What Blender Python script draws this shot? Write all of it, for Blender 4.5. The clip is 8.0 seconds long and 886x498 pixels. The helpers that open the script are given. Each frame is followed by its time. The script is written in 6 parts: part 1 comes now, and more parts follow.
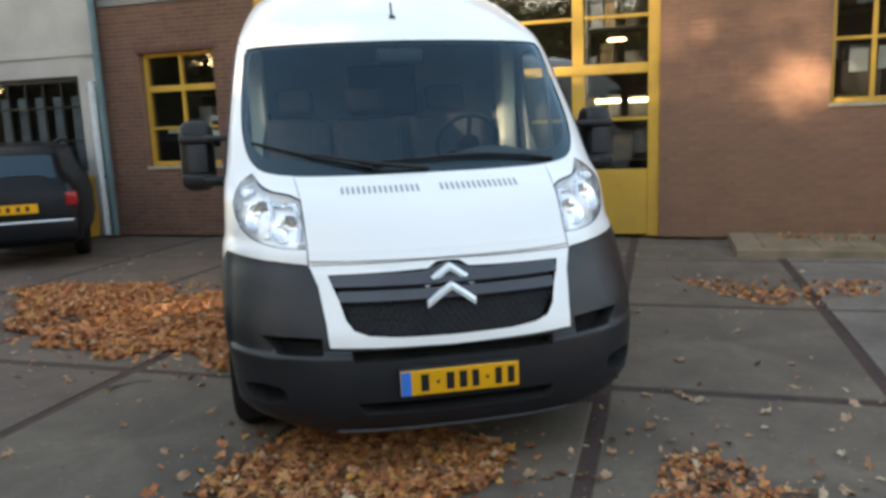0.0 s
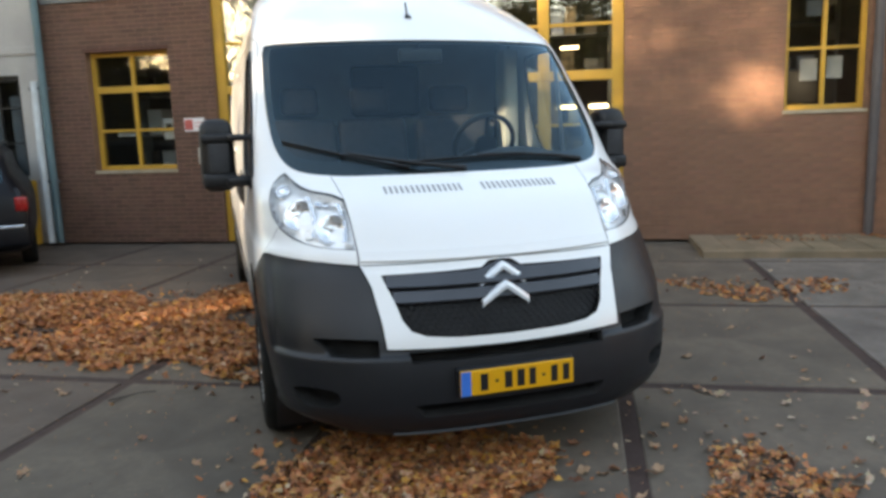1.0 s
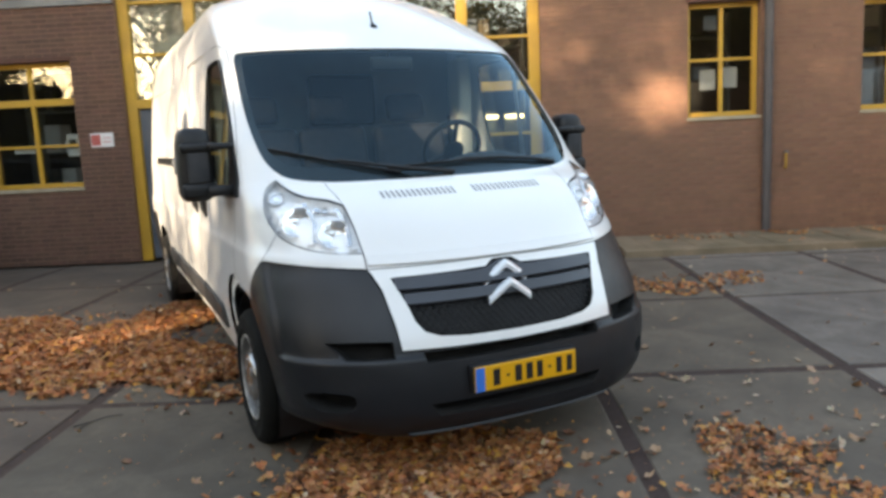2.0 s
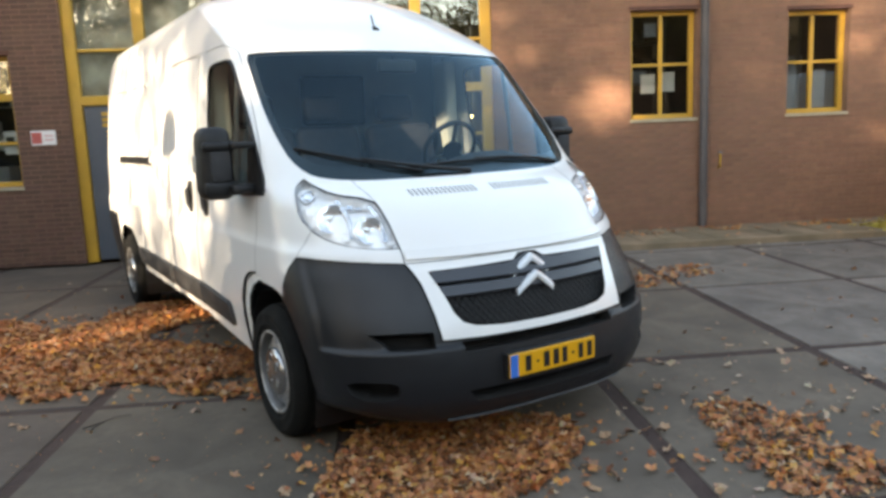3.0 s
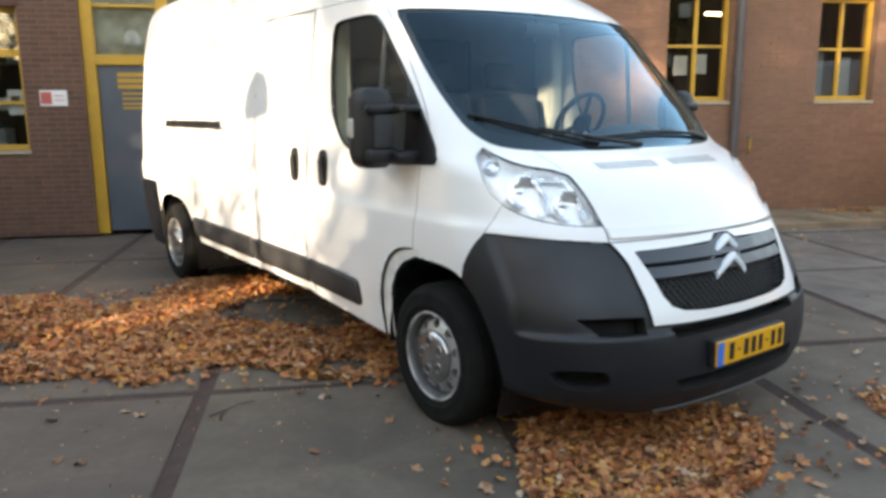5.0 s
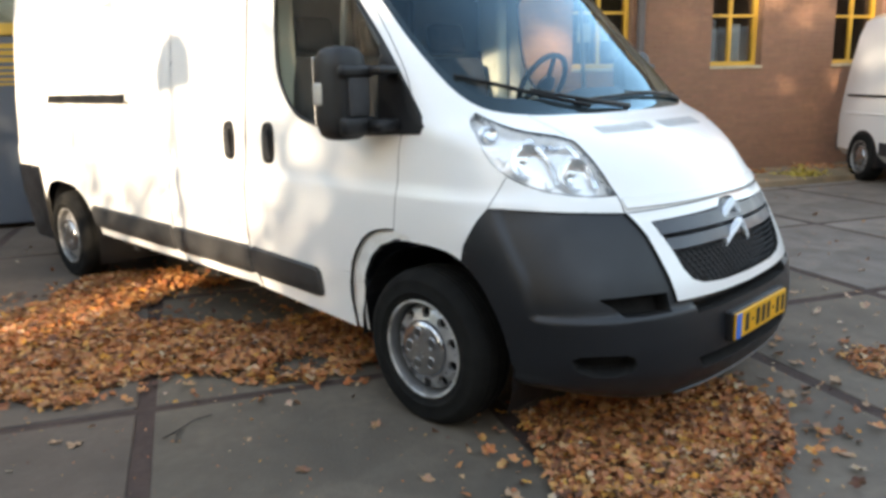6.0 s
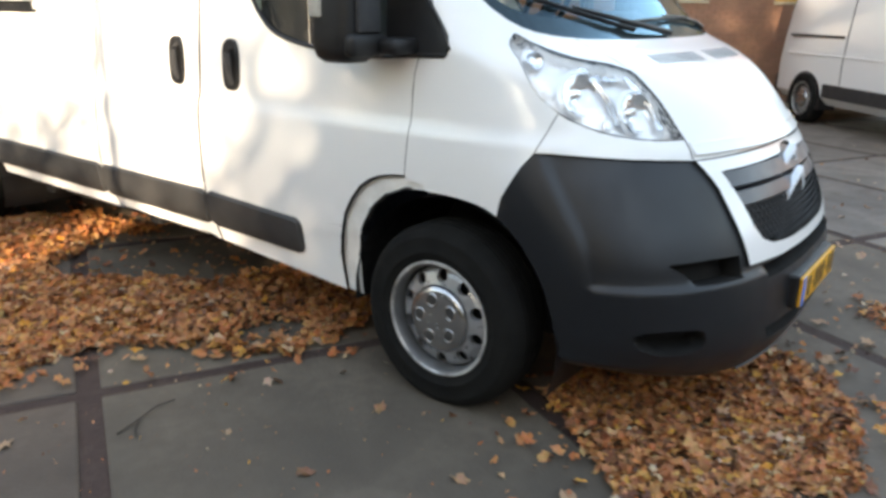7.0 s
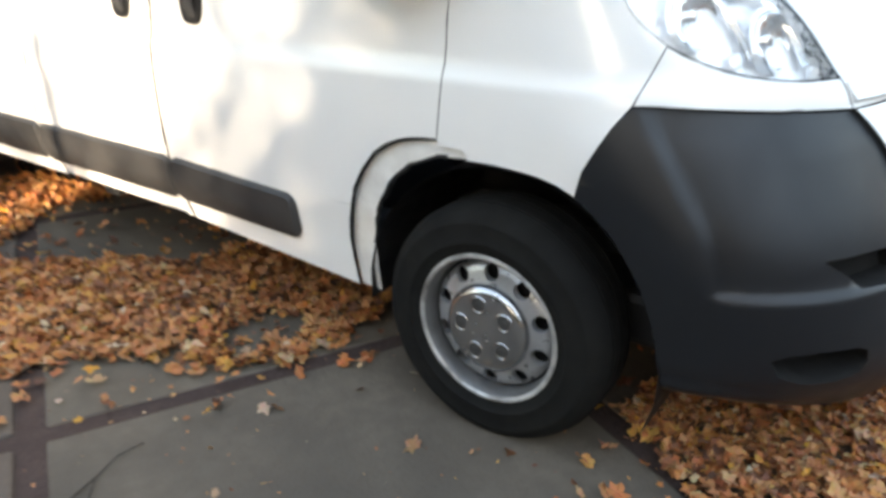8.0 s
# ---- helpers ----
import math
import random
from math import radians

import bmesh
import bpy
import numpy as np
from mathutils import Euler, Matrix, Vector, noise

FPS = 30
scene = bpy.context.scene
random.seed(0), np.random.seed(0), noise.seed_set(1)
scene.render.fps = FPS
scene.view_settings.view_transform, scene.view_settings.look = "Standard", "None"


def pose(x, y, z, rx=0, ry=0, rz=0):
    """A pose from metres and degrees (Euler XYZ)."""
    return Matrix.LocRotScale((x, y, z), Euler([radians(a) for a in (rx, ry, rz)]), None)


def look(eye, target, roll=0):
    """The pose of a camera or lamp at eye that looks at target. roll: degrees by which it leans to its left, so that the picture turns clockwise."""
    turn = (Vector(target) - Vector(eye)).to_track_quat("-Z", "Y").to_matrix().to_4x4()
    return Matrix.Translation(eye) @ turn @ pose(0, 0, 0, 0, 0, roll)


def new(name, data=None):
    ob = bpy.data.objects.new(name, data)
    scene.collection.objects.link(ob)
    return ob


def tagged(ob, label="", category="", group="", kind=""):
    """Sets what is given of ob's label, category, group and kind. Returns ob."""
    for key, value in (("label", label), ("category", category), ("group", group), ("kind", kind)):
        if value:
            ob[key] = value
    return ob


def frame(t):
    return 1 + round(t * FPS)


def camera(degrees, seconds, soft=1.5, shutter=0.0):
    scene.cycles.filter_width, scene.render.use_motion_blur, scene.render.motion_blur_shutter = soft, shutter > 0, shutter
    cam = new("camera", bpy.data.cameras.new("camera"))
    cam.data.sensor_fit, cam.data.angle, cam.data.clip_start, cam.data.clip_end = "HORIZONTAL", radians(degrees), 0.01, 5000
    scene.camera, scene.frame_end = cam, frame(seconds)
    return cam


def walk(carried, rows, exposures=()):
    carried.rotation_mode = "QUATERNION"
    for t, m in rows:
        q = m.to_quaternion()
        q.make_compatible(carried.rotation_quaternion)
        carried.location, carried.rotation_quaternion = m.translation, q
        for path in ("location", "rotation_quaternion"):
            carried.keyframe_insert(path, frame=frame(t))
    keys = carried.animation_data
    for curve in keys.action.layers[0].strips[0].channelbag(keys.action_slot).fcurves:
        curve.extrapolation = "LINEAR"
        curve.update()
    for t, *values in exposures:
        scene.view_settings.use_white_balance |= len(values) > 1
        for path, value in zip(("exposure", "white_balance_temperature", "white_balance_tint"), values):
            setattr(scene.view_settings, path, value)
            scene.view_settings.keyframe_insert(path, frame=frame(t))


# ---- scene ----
cam = camera(60.9, 8.0, soft=3.2, shutter=0.5)
PATH = [
    (0, (-0.626, -3.098, 1.53), (-0.261, -1.161, 1.194), -2.3),
    (0.5, (-0.875, -3.042, 1.51), (-0.406, -1.118, 1.232), -1.3),
    (1, (-1.173, -2.946, 1.51), (-0.611, -1.054, 1.186), -1.9),
    (1.2, (-1.244, -2.942, 1.504), (-0.632, -1.065, 1.185), -0.5),
    (2.3, (-1.875, -2.75, 1.483), (-0.95, -1.003, 1.179), -3.0),
    (2.5, (-1.99, -2.707, 1.508), (-1.018, -0.988, 1.195), -2.0),
    (3, (-2.244, -2.731, 1.513), (-1.204, -1.052, 1.203), -2.4),
    (3.5, (-2.487, -2.604, 1.509), (-1.355, -0.987, 1.188), -0.7),
    (4, (-2.753, -2.391, 1.502), (-1.604, -0.795, 1.139), -1.2),
    (4.5, (-2.866, -2.143, 1.477), (-1.717, -0.54, 1.146), -0.9),
    (4.7, (-2.921, -2.039, 1.478), (-1.788, -0.428, 1.129), -0.8),
    (5.8, (-3.189, -1.375, 1.497), (-1.841, 0.04, 1.074), -0.7),
    (6, (-3.146, -1.25, 1.433), (-1.751, 0.116, 0.998), -1.4),
    (6.5, (-3.076, -0.931, 1.401), (-1.641, 0.367, 0.893), 0.9),
    (7, (-3.015, -0.563, 1.375), (-1.496, 0.588, 0.77), 0.7),
    (7.5, (-2.792, -0.268, 1.361), (-1.321, 0.923, 0.715), -3.2),
    (8, (-2.528, 0.006, 1.315), (-1.044, 1.092, 0.527), -1.0),
]
walk(cam, [(t, look(eye, target, roll)) for t, eye, target, roll in PATH], exposures=[(0.0, 2.58, 8050, 10), (3.5, 2.71, 8050, 10), (6.0, 2.83, 7950, 10), (7.2, 2.91, 7900, 10), (8.0, 3.18, 7900, 10)])

# ---- light ----
SUN_TO = Vector((-0.87, -0.47, 0.23)).normalized()
world = bpy.data.worlds.new("sky")
scene.world = world
world.use_nodes = True
wn = world.node_tree
sky = wn.nodes.new("ShaderNodeTexSky")
sky.sky_type, sky.sun_disc = "NISHITA", False
sky.sun_elevation = math.asin(SUN_TO.z)
sky.sun_rotation = math.atan2(SUN_TO.x, SUN_TO.y)
sky.air_density, sky.dust_density, sky.ozone_density = 1.0, 0.6, 1.0
veil = wn.nodes.new("ShaderNodeHueSaturation")  # thin high cloud pales the blue
veil.inputs["Saturation"].default_value = 0.88
wn.links.new(sky.outputs["Color"], veil.inputs["Color"])
wn.links.new(veil.outputs["Color"], wn.nodes["Background"].inputs["Color"])
wn.nodes["Background"].inputs["Strength"].default_value = 0.15
sun = new("sun", bpy.data.lights.new("sun", "SUN"))
sun.data.energy, sun.data.angle, sun.data.color = 3.0, radians(0.6), (1.0, 0.88, 0.74)
sun.matrix_world = look(SUN_TO * 30, (0, 0, 0))
GZ = -0.030  # the yard lies a touch under nought


# ---- materials ----
def material(name, colour, rough=0.5, metal=0.0, second=None, scale=6.0, amount=0.5, bump=0.0, bump_scale=60.0, fine=0.0,
             coat=0.0, per_object=0.0, per_island=0.0, spec=0.5, rough_spread=0.08, stretch=(1, 1, 1), stain=None):
    """Two-scale noise between two colours, with bump and uneven gloss."""
    m = bpy.data.materials.new(name)
    m.use_nodes = True
    t = m.node_tree
    p = t.nodes["Principled BSDF"]
    co = t.nodes.new("ShaderNodeTexCoord")
    mp = t.nodes.new("ShaderNodeMapping")
    mp.inputs["Scale"].default_value = stretch
    t.links.new(co.outputs["Object"], mp.inputs["Vector"])

    def noisy(s, detail):
        n = t.nodes.new("ShaderNodeTexNoise")
        n.inputs["Scale"].default_value, n.inputs["Detail"].default_value = s, detail
        t.links.new(mp.outputs["Vector"], n.inputs["Vector"])
        return n.outputs["Fac"]

    def mix(fac, a, b, mode="MIX"):
        n = t.nodes.new("ShaderNodeMix")
        n.data_type, n.blend_type = "RGBA", mode
        for key, v in ((0, fac), (6, a), (7, b)):
            if isinstance(v, (int, float)):
                n.inputs[key].default_value = v
            elif isinstance(v, tuple):
                n.inputs[key].default_value = (*v, 1)
            else:
                t.links.new(v, n.inputs[key])
        return n.outputs[2]

    def ramp(v, lo, hi, a=0.0, b=1.0):
        n = t.nodes.new("ShaderNodeMapRange")
        n.inputs[1].default_value, n.inputs[2].default_value = lo, hi
        n.inputs[3].default_value, n.inputs[4].default_value = a, b
        t.links.new(v, n.inputs[0])
        return n.outputs[0]
    second = second or tuple(c * 0.7 for c in colour)
    big = noisy(scale, 4)
    c = mix(ramp(big, 0.35, 0.65, 0.0, amount), colour, second)
    if fine:
        small = noisy(scale * 14, 3)
        c = mix(ramp(small, 0.3, 0.7, 0.0, fine), c, tuple(v * 0.55 for v in colour))
    if stain:  # broad weathered blotches: scale, strength, colour
        c = mix(ramp(noisy(stain[0], 6), 0.42, 0.68, 0.0, stain[1]), c, stain[2])
    if per_object or per_island:
        src = t.nodes.new("ShaderNodeObjectInfo" if per_object else "ShaderNodeNewGeometry")
        r = src.outputs["Random" if per_object else "Random Per Island"]
        hue = t.nodes.new("ShaderNodeHueSaturation")
        k = per_object or per_island
        t.links.new(ramp(r, 0, 1, 1 - k, 1 + k), hue.inputs["Value"])
        r2 = t.nodes.new("ShaderNodeMath")
        r2.operation, r2.inputs[1].default_value = "MULTIPLY", 7.31
        t.links.new(r, r2.inputs[0])
        r3 = t.nodes.new("ShaderNodeMath")
        r3.operation = "FRACT"
        t.links.new(r2.outputs[0], r3.inputs[0])
        t.links.new(ramp(r3.outputs[0], 0, 1, 0.5 - k * 0.045, 0.5 + k * 0.045), hue.inputs["Hue"])
        t.links.new(c, hue.inputs["Color"])
        c = hue.outputs["Color"]
    t.links.new(c, p.inputs["Base Color"])
    t.links.new(ramp(noisy(scale * 3, 3), 0.3, 0.7, max(0.02, rough - rough_spread), min(1, rough + rough_spread)), p.inputs["Roughness"])
    p.inputs["Metallic"].default_value = metal
    p.inputs["Coat Weight"].default_value = coat
    p.inputs["Coat Roughness"].default_value = 0.04
    p.inputs["Specular IOR Level"].default_value = spec
    if bump:
        b = t.nodes.new("ShaderNodeBump")
        b.inputs["Strength"].default_value, b.inputs["Distance"].default_value = bump, 0.01
        t.links.new(noisy(bump_scale, 4), b.inputs["Height"])
        t.links.new(b.outputs["Normal"], p.inputs["Normal"])
    return m


def glass_material(name, tint, gloss=1.0, rough=0.0, coat=(1.0, 1.0, 1.0)):
    """Thin clear glass: see-through with a mirror gloss that grows at a slant."""
    m = bpy.data.materials.new(name)
    m.use_nodes = True
    t = m.node_tree
    t.nodes.remove(t.nodes["Principled BSDF"])
    clear, shine = t.nodes.new("ShaderNodeBsdfTransparent"), t.nodes.new("ShaderNodeBsdfGlossy")
    clear.inputs["Color"].default_value = (*tint, 1)
    shine.inputs["Roughness"].default_value = rough
    shine.inputs["Color"].default_value = (*coat, 1)
    slant, fifth, base = t.nodes.new("ShaderNodeLayerWeight"), t.nodes.new("ShaderNodeMath"), t.nodes.new("ShaderNodeMath")
    mul, mx = t.nodes.new("ShaderNodeMath"), t.nodes.new("ShaderNodeMixShader")
    slant.inputs["Blend"].default_value = 0.5
    fifth.operation, fifth.inputs[1].default_value = "POWER", 5.0
    base.operation, base.inputs[1].default_value, base.inputs[2].default_value = "MULTIPLY_ADD", 0.96, 0.04
    t.links.new(slant.outputs["Facing"], fifth.inputs[0])
    t.links.new(fifth.outputs[0], base.inputs[0])
    mul.operation, mul.use_clamp, mul.inputs[1].default_value = "MULTIPLY", True, 1.6 * gloss
    t.links.new(base.outputs[0], mul.inputs[0])
    t.links.new(mul.outputs[0], mx.inputs[0])
    t.links.new(clear.outputs[0], mx.inputs[1])
    t.links.new(shine.outputs[0], mx.inputs[2])
    t.links.new(mx.outputs[0], t.nodes["Material Output"].inputs["Surface"])
    return m


WHITE = material("white_paint", (0.83, 0.83, 0.82), 0.26, second=(0.81, 0.81, 0.795), scale=0.7, amount=0.4, coat=0.5, rough_spread=0.01)
SHUT = material("shut_line", (0.014, 0.014, 0.014), 0.9, second=(0.026, 0.025, 0.024), scale=9, amount=0.6, spec=0.1)
BUMPER = material("grey_plastic", (0.0078, 0.0096, 0.0130), 0.38, second=(0.0120, 0.0135, 0.0165), scale=3.0, amount=0.6, bump=0.12, bump_scale=500, fine=0.1, spec=0.45)
BLACK = material("black_plastic", (0.009, 0.009, 0.010), 0.5, second=(0.016, 0.016, 0.017), scale=5, amount=0.5, bump=0.08, bump_scale=300, spec=0.4)
VENT = material("vent_grey", (0.25, 0.25, 0.25), 0.6, second=(0.18, 0.18, 0.18), scale=20, amount=0.5)
RUBBER = material("tyre_rubber", (0.0055, 0.0055, 0.0052), 0.88, second=(0.0105, 0.0100, 0.0085), scale=5, amount=0.6, bump=0.15, bump_scale=120, spec=0.22)
STEEL = material("steel_rim", (0.50, 0.51, 0.53), 0.32, metal=0.6, second=(0.34, 0.33, 0.32), scale=12, amount=0.6, fine=0.25)
CHROME = material("chrome", (0.88, 0.90, 0.93), 0.12, metal=1.0, second=(0.65, 0.68, 0.72), scale=8, amount=0.3, rough_spread=0.03)
BADGE = material("badge_silver", (0.86, 0.93, 1.0), 0.22, metal=0.15, second=(0.76, 0.83, 0.92), scale=8, amount=0.3, coat=0.5)
LAMPCHROME = material("lamp_bowl_silver", (0.93, 0.94, 0.96), 0.08, metal=0.9, second=(0.74, 0.77, 0.82), scale=14, amount=0.6, bump=0.35, bump_scale=45)
CHROME2 = material("worn_cap", (0.50, 0.50, 0.51), 0.20, metal=0.95, second=(0.34, 0.34, 0.35), scale=14, amount=0.6, fine=0.1)
STEEL2 = material("dull_bolt", (0.075, 0.072, 0.070), 0.5, metal=0.5, second=(0.05, 0.048, 0.045), scale=30, amount=0.6)
RIMEDGE = material("flaking_rim_edge", (0.60, 0.59, 0.57), 0.45, metal=0.3, second=(0.10, 0.09, 0.08), scale=15, amount=0.95, fine=0.25)
BARREL = material("rim_barrel_grey", (0.17, 0.17, 0.17), 0.5, metal=0.4, second=(0.11, 0.105, 0.10), scale=10, amount=0.6, fine=0.2)
LAMPSILVER = material("lamp_reflector", (0.95, 0.95, 0.96), 0.14, metal=0.3, second=(0.88, 0.89, 0.91), scale=9, amount=0.4, bump=0.9, bump_scale=30)
DARKIN = material("cab_lining", (0.030, 0.031, 0.034), 0.8, second=(0.045, 0.046, 0.050), scale=9, amount=0.6, bump=0.2, bump_scale=200)
SEATCLOTH = material("seat_cloth", (0.022, 0.024, 0.030), 0.9, second=(0.038, 0.039, 0.046), scale=30, amount=0.6, bump=0.3, bump_scale=400)
PANELGREY = material("bulkhead_grey", (0.17, 0.175, 0.175), 0.7, second=(0.13, 0.13, 0.13), scale=4, amount=0.5)
PALETRIM = material("pillar_trim_grey", (0.60, 0.58, 0.50), 0.7, second=(0.52, 0.50, 0.44), scale=4, amount=0.5)
GLASS = glass_material("cab_glass", (0.76, 0.86, 0.87), 0.80, coat=(0.50, 0.80, 1.0))
LENS = glass_material("lamp_lens", (0.97, 0.98, 0.98), 0.6)
SIDEGLASS = glass_material("door_glass", (0.74, 0.74, 0.66), 0.55)
YELLOW = material("yellow_paint", (0.56, 0.315, 0.032), 0.5, second=(0.43, 0.235, 0.030), scale=3, amount=0.6, fine=0.15, bump=0.06, bump_scale=90, stain=(1.7, 0.35, (0.33, 0.20, 0.05)))
BRICK = material("brick_clay", (0.250, 0.123, 0.073), 0.85, second=(0.17, 0.086, 0.056), scale=9, amount=0.5, fine=0.22, bump=0.4, bump_scale=160, stain=(0.55, 0.55, (0.140, 0.076, 0.050)), per_island=0.08)
BRICK_ONE = material("brick_clay_single", (0.250, 0.123, 0.073), 0.85, second=(0.17, 0.086, 0.056), scale=9, amount=0.5, fine=0.22, bump=0.4, bump_scale=160, stain=(0.55, 0.55, (0.140, 0.076, 0.050)), per_object=0.08)
BRICK_DARK = material("brick_dark_clay", (0.155, 0.078, 0.052), 0.88, second=(0.095, 0.052, 0.040), scale=7, amount=0.7, fine=0.35, bump=0.5, bump_scale=160, per_island=0.16, stain=(0.7, 0.5, (0.075, 0.045, 0.037)))
MORTAR = material("mortar", (0.215, 0.120, 0.078), 0.95, second=(0.16, 0.092, 0.062), scale=5, amount=0.7, bump=0.4, bump_scale=150)
PLASTER = material("grey_render", (0.44, 0.42, 0.39), 0.9, second=(0.33, 0.31, 0.29), scale=1.6, amount=0.7, fine=0.12, bump=0.3, bump_scale=60)
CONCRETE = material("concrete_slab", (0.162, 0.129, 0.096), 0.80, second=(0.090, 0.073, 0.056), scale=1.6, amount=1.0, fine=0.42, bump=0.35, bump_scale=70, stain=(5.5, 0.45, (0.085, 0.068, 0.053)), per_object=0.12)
CONCRETE_PALE = material("pale_concrete_slab", (0.240, 0.207, 0.174), 0.80, second=(0.140, 0.121, 0.103), scale=1.6, amount=1.0, fine=0.42, bump=0.35, bump_scale=70, stain=(5.5, 0.45, (0.085, 0.068, 0.053)), per_object=0.12)
CONCRETE_DARK = material("dark_concrete_slab", (0.126, 0.094, 0.072), 0.80, second=(0.074, 0.057, 0.045), scale=1.6, amount=1.0, fine=0.42, bump=0.35, bump_scale=70, stain=(5.5, 0.45, (0.085, 0.068, 0.053)), per_object=0.10)
JOINT = material("joint_dirt", (0.052, 0.031, 0.026), 0.9, second=(0.074, 0.045, 0.036), scale=4, amount=0.8, fine=0.4, bump=0.6, bump_scale=90)
BLUEDOOR = material("blue_grey_paint", (0.080, 0.095, 0.118), 0.5, second=(0.066, 0.077, 0.096), scale=2.5, amount=0.6, fine=0.08)
PIPE = material("zinc_pipe", (0.17, 0.18, 0.19), 0.5, metal=0.3, second=(0.12, 0.125, 0.13), scale=6, amount=0.6, fine=0.2)
DARKPIPE = material("painted_drainpipe", (0.085, 0.072, 0.070), 0.6, second=(0.058, 0.050, 0.050), scale=4, amount=0.7, fine=0.2)
STONE = material("pale_window_sill", (0.42, 0.36, 0.26), 0.8, second=(0.30, 0.24, 0.15), scale=7, amount=0.7, fine=0.3)
LINTEL = material("red_lintel", (0.105, 0.040, 0.026), 0.8, second=(0.07, 0.030, 0.022), scale=6, amount=0.7, fine=0.2)
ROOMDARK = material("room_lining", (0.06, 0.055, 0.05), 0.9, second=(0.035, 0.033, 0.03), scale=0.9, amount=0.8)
PANE = glass_material("window_glass", (0.80, 0.82, 0.80), 0.7)
GATEPANE = glass_material("gate_glass", (0.82, 0.83, 0.80), 2.0)
PLATE = material("plate_yellow", (0.80, 0.385, 0.008), 0.4, second=(0.68, 0.35, 0.012), scale=9, amount=0.4)
PLATEBLUE = material("plate_blue", (0.03, 0.20, 0.72), 0.4)
PAPER = material("paper_white", (0.75, 0.73, 0.72), 0.7, second=(0.66, 0.62, 0.62), scale=6, amount=0.5)
REDPRINT = material("red_print", (0.55, 0.12, 0.10), 0.6)
# mottle painted like bright sky and dark branches mirrored in the gate glass
REFLECTION_SHEET = material("painted_pane_reflection", (0.86, 0.83, 0.76), 0.6, second=(0.13, 0.105, 0.08), scale=2.6, amount=0.9, fine=0.2, bump=0.9, bump_scale=9)
CURTAIN = material("blue_grey_blind", (0.24, 0.27, 0.33), 0.85, second=(0.16, 0.18, 0.22), scale=3, amount=0.6)
TEAL = material("teal_pipe", (0.10, 0.17, 0.19), 0.5, second=(0.07, 0.11, 0.12), scale=5, amount=0.5)
PALEPIPE = material("pale_pipe", (0.60, 0.64, 0.66), 0.6, second=(0.45, 0.47, 0.47), scale=6, amount=0.6)
CARPAINT = material("dark_car_paint", (0.004, 0.005, 0.008), 0.45, second=(0.006, 0.007, 0.010), scale=3, amount=0.5, coat=0.05, spec=0.2)
REDLAMP = material("red_lamp", (0.30, 0.012, 0.012), 0.25, second=(0.20, 0.008, 0.008), scale=12, amount=0.5)
BARK = material("bark", (0.075, 0.060, 0.048), 0.95, second=(0.045, 0.037, 0.03), scale=7, amount=0.7, fine=0.4, bump=0.8, bump_scale=40)
MOSS = material("sandy_paving", (0.27, 0.198, 0.125), 0.9, second=(0.130, 0.104, 0.062), scale=2.2, amount=0.8, fine=0.4, bump=0.5, bump_scale=60, per_object=0.12)
LIP = material("scuffed_plastic", (0.018, 0.020, 0.023), 0.5, second=(0.034, 0.035, 0.037), scale=14, amount=0.7, fine=0.3)
STRIP = material("sill_strip", (0.030, 0.031, 0.034), 0.6, second=(0.045, 0.044, 0.043), scale=3, amount=0.6, bump=0.1, bump_scale=400)
RUST = material("chipped_flange", (0.80, 0.795, 0.77), 0.5, second=(0.30, 0.27, 0.23), scale=11, amount=0.30, fine=0.12)
AMBER = material("clear_indicator", (0.52, 0.50, 0.45), 0.18, second=(0.36, 0.33, 0.28), scale=40, amount=0.5)


def leaf_material(name, stops):
    m = bpy.data.materials.new(name)
    m.use_nodes = True
    t = m.node_tree
    p = t.nodes["Principled BSDF"]
    g, r = t.nodes.new("ShaderNodeNewGeometry"), t.nodes.new("ShaderNodeValToRGB")
    r.color_ramp.interpolation = "LINEAR"
    els = r.color_ramp.elements
    for k, (at, c) in enumerate(stops):
        e = els[k] if k < 2 else els.new(at)
        e.position, e.color = at, (*c, 1)
    t.links.new(g.outputs["Random Per Island"], r.inputs[0])
    co, n, mx = t.nodes.new("ShaderNodeTexCoord"), t.nodes.new("ShaderNodeTexNoise"), t.nodes.new("ShaderNodeMix")
    n.inputs["Scale"].default_value, n.inputs["Detail"].default_value = 45, 3
    t.links.new(co.outputs["Object"], n.inputs["Vector"])
    mx.data_type, mx.blend_type = "RGBA", "MULTIPLY"
    mx.inputs[0].default_value = 0.56
    t.links.new(r.outputs[0], mx.inputs[6])
    t.links.new(n.outputs["Color"], mx.inputs[7])
    t.links.new(mx.outputs[2], p.inputs["Base Color"])
    p.inputs["Roughness"].default_value = 0.62
    return m


LEAF = leaf_material("dry_leaves", [(0.0, (0.11, 0.042, 0.020)), (1.0, (0.66, 0.50, 0.34)), (0.16, (0.31, 0.112, 0.045)), (0.34, (0.58, 0.175, 0.045)), (0.50, (0.50, 0.225, 0.095)), (0.66, (0.70, 0.260, 0.068)), (0.80, (0.64, 0.33, 0.16)), (0.92, (0.76, 0.34, 0.035))])
LEAF_LOOSE = leaf_material("loose_leaves", [(0.0, (0.26, 0.12, 0.06)), (1.0, (0.62, 0.48, 0.36)), (0.35, (0.46, 0.24, 0.11)), (0.7, (0.54, 0.36, 0.23))])
LEAF_YELLOW = leaf_material("yellow_leaves", [(0.0, (0.36, 0.30, 0.05)), (1.0, (0.72, 0.56, 0.12)), (0.5, (0.58, 0.46, 0.07))])
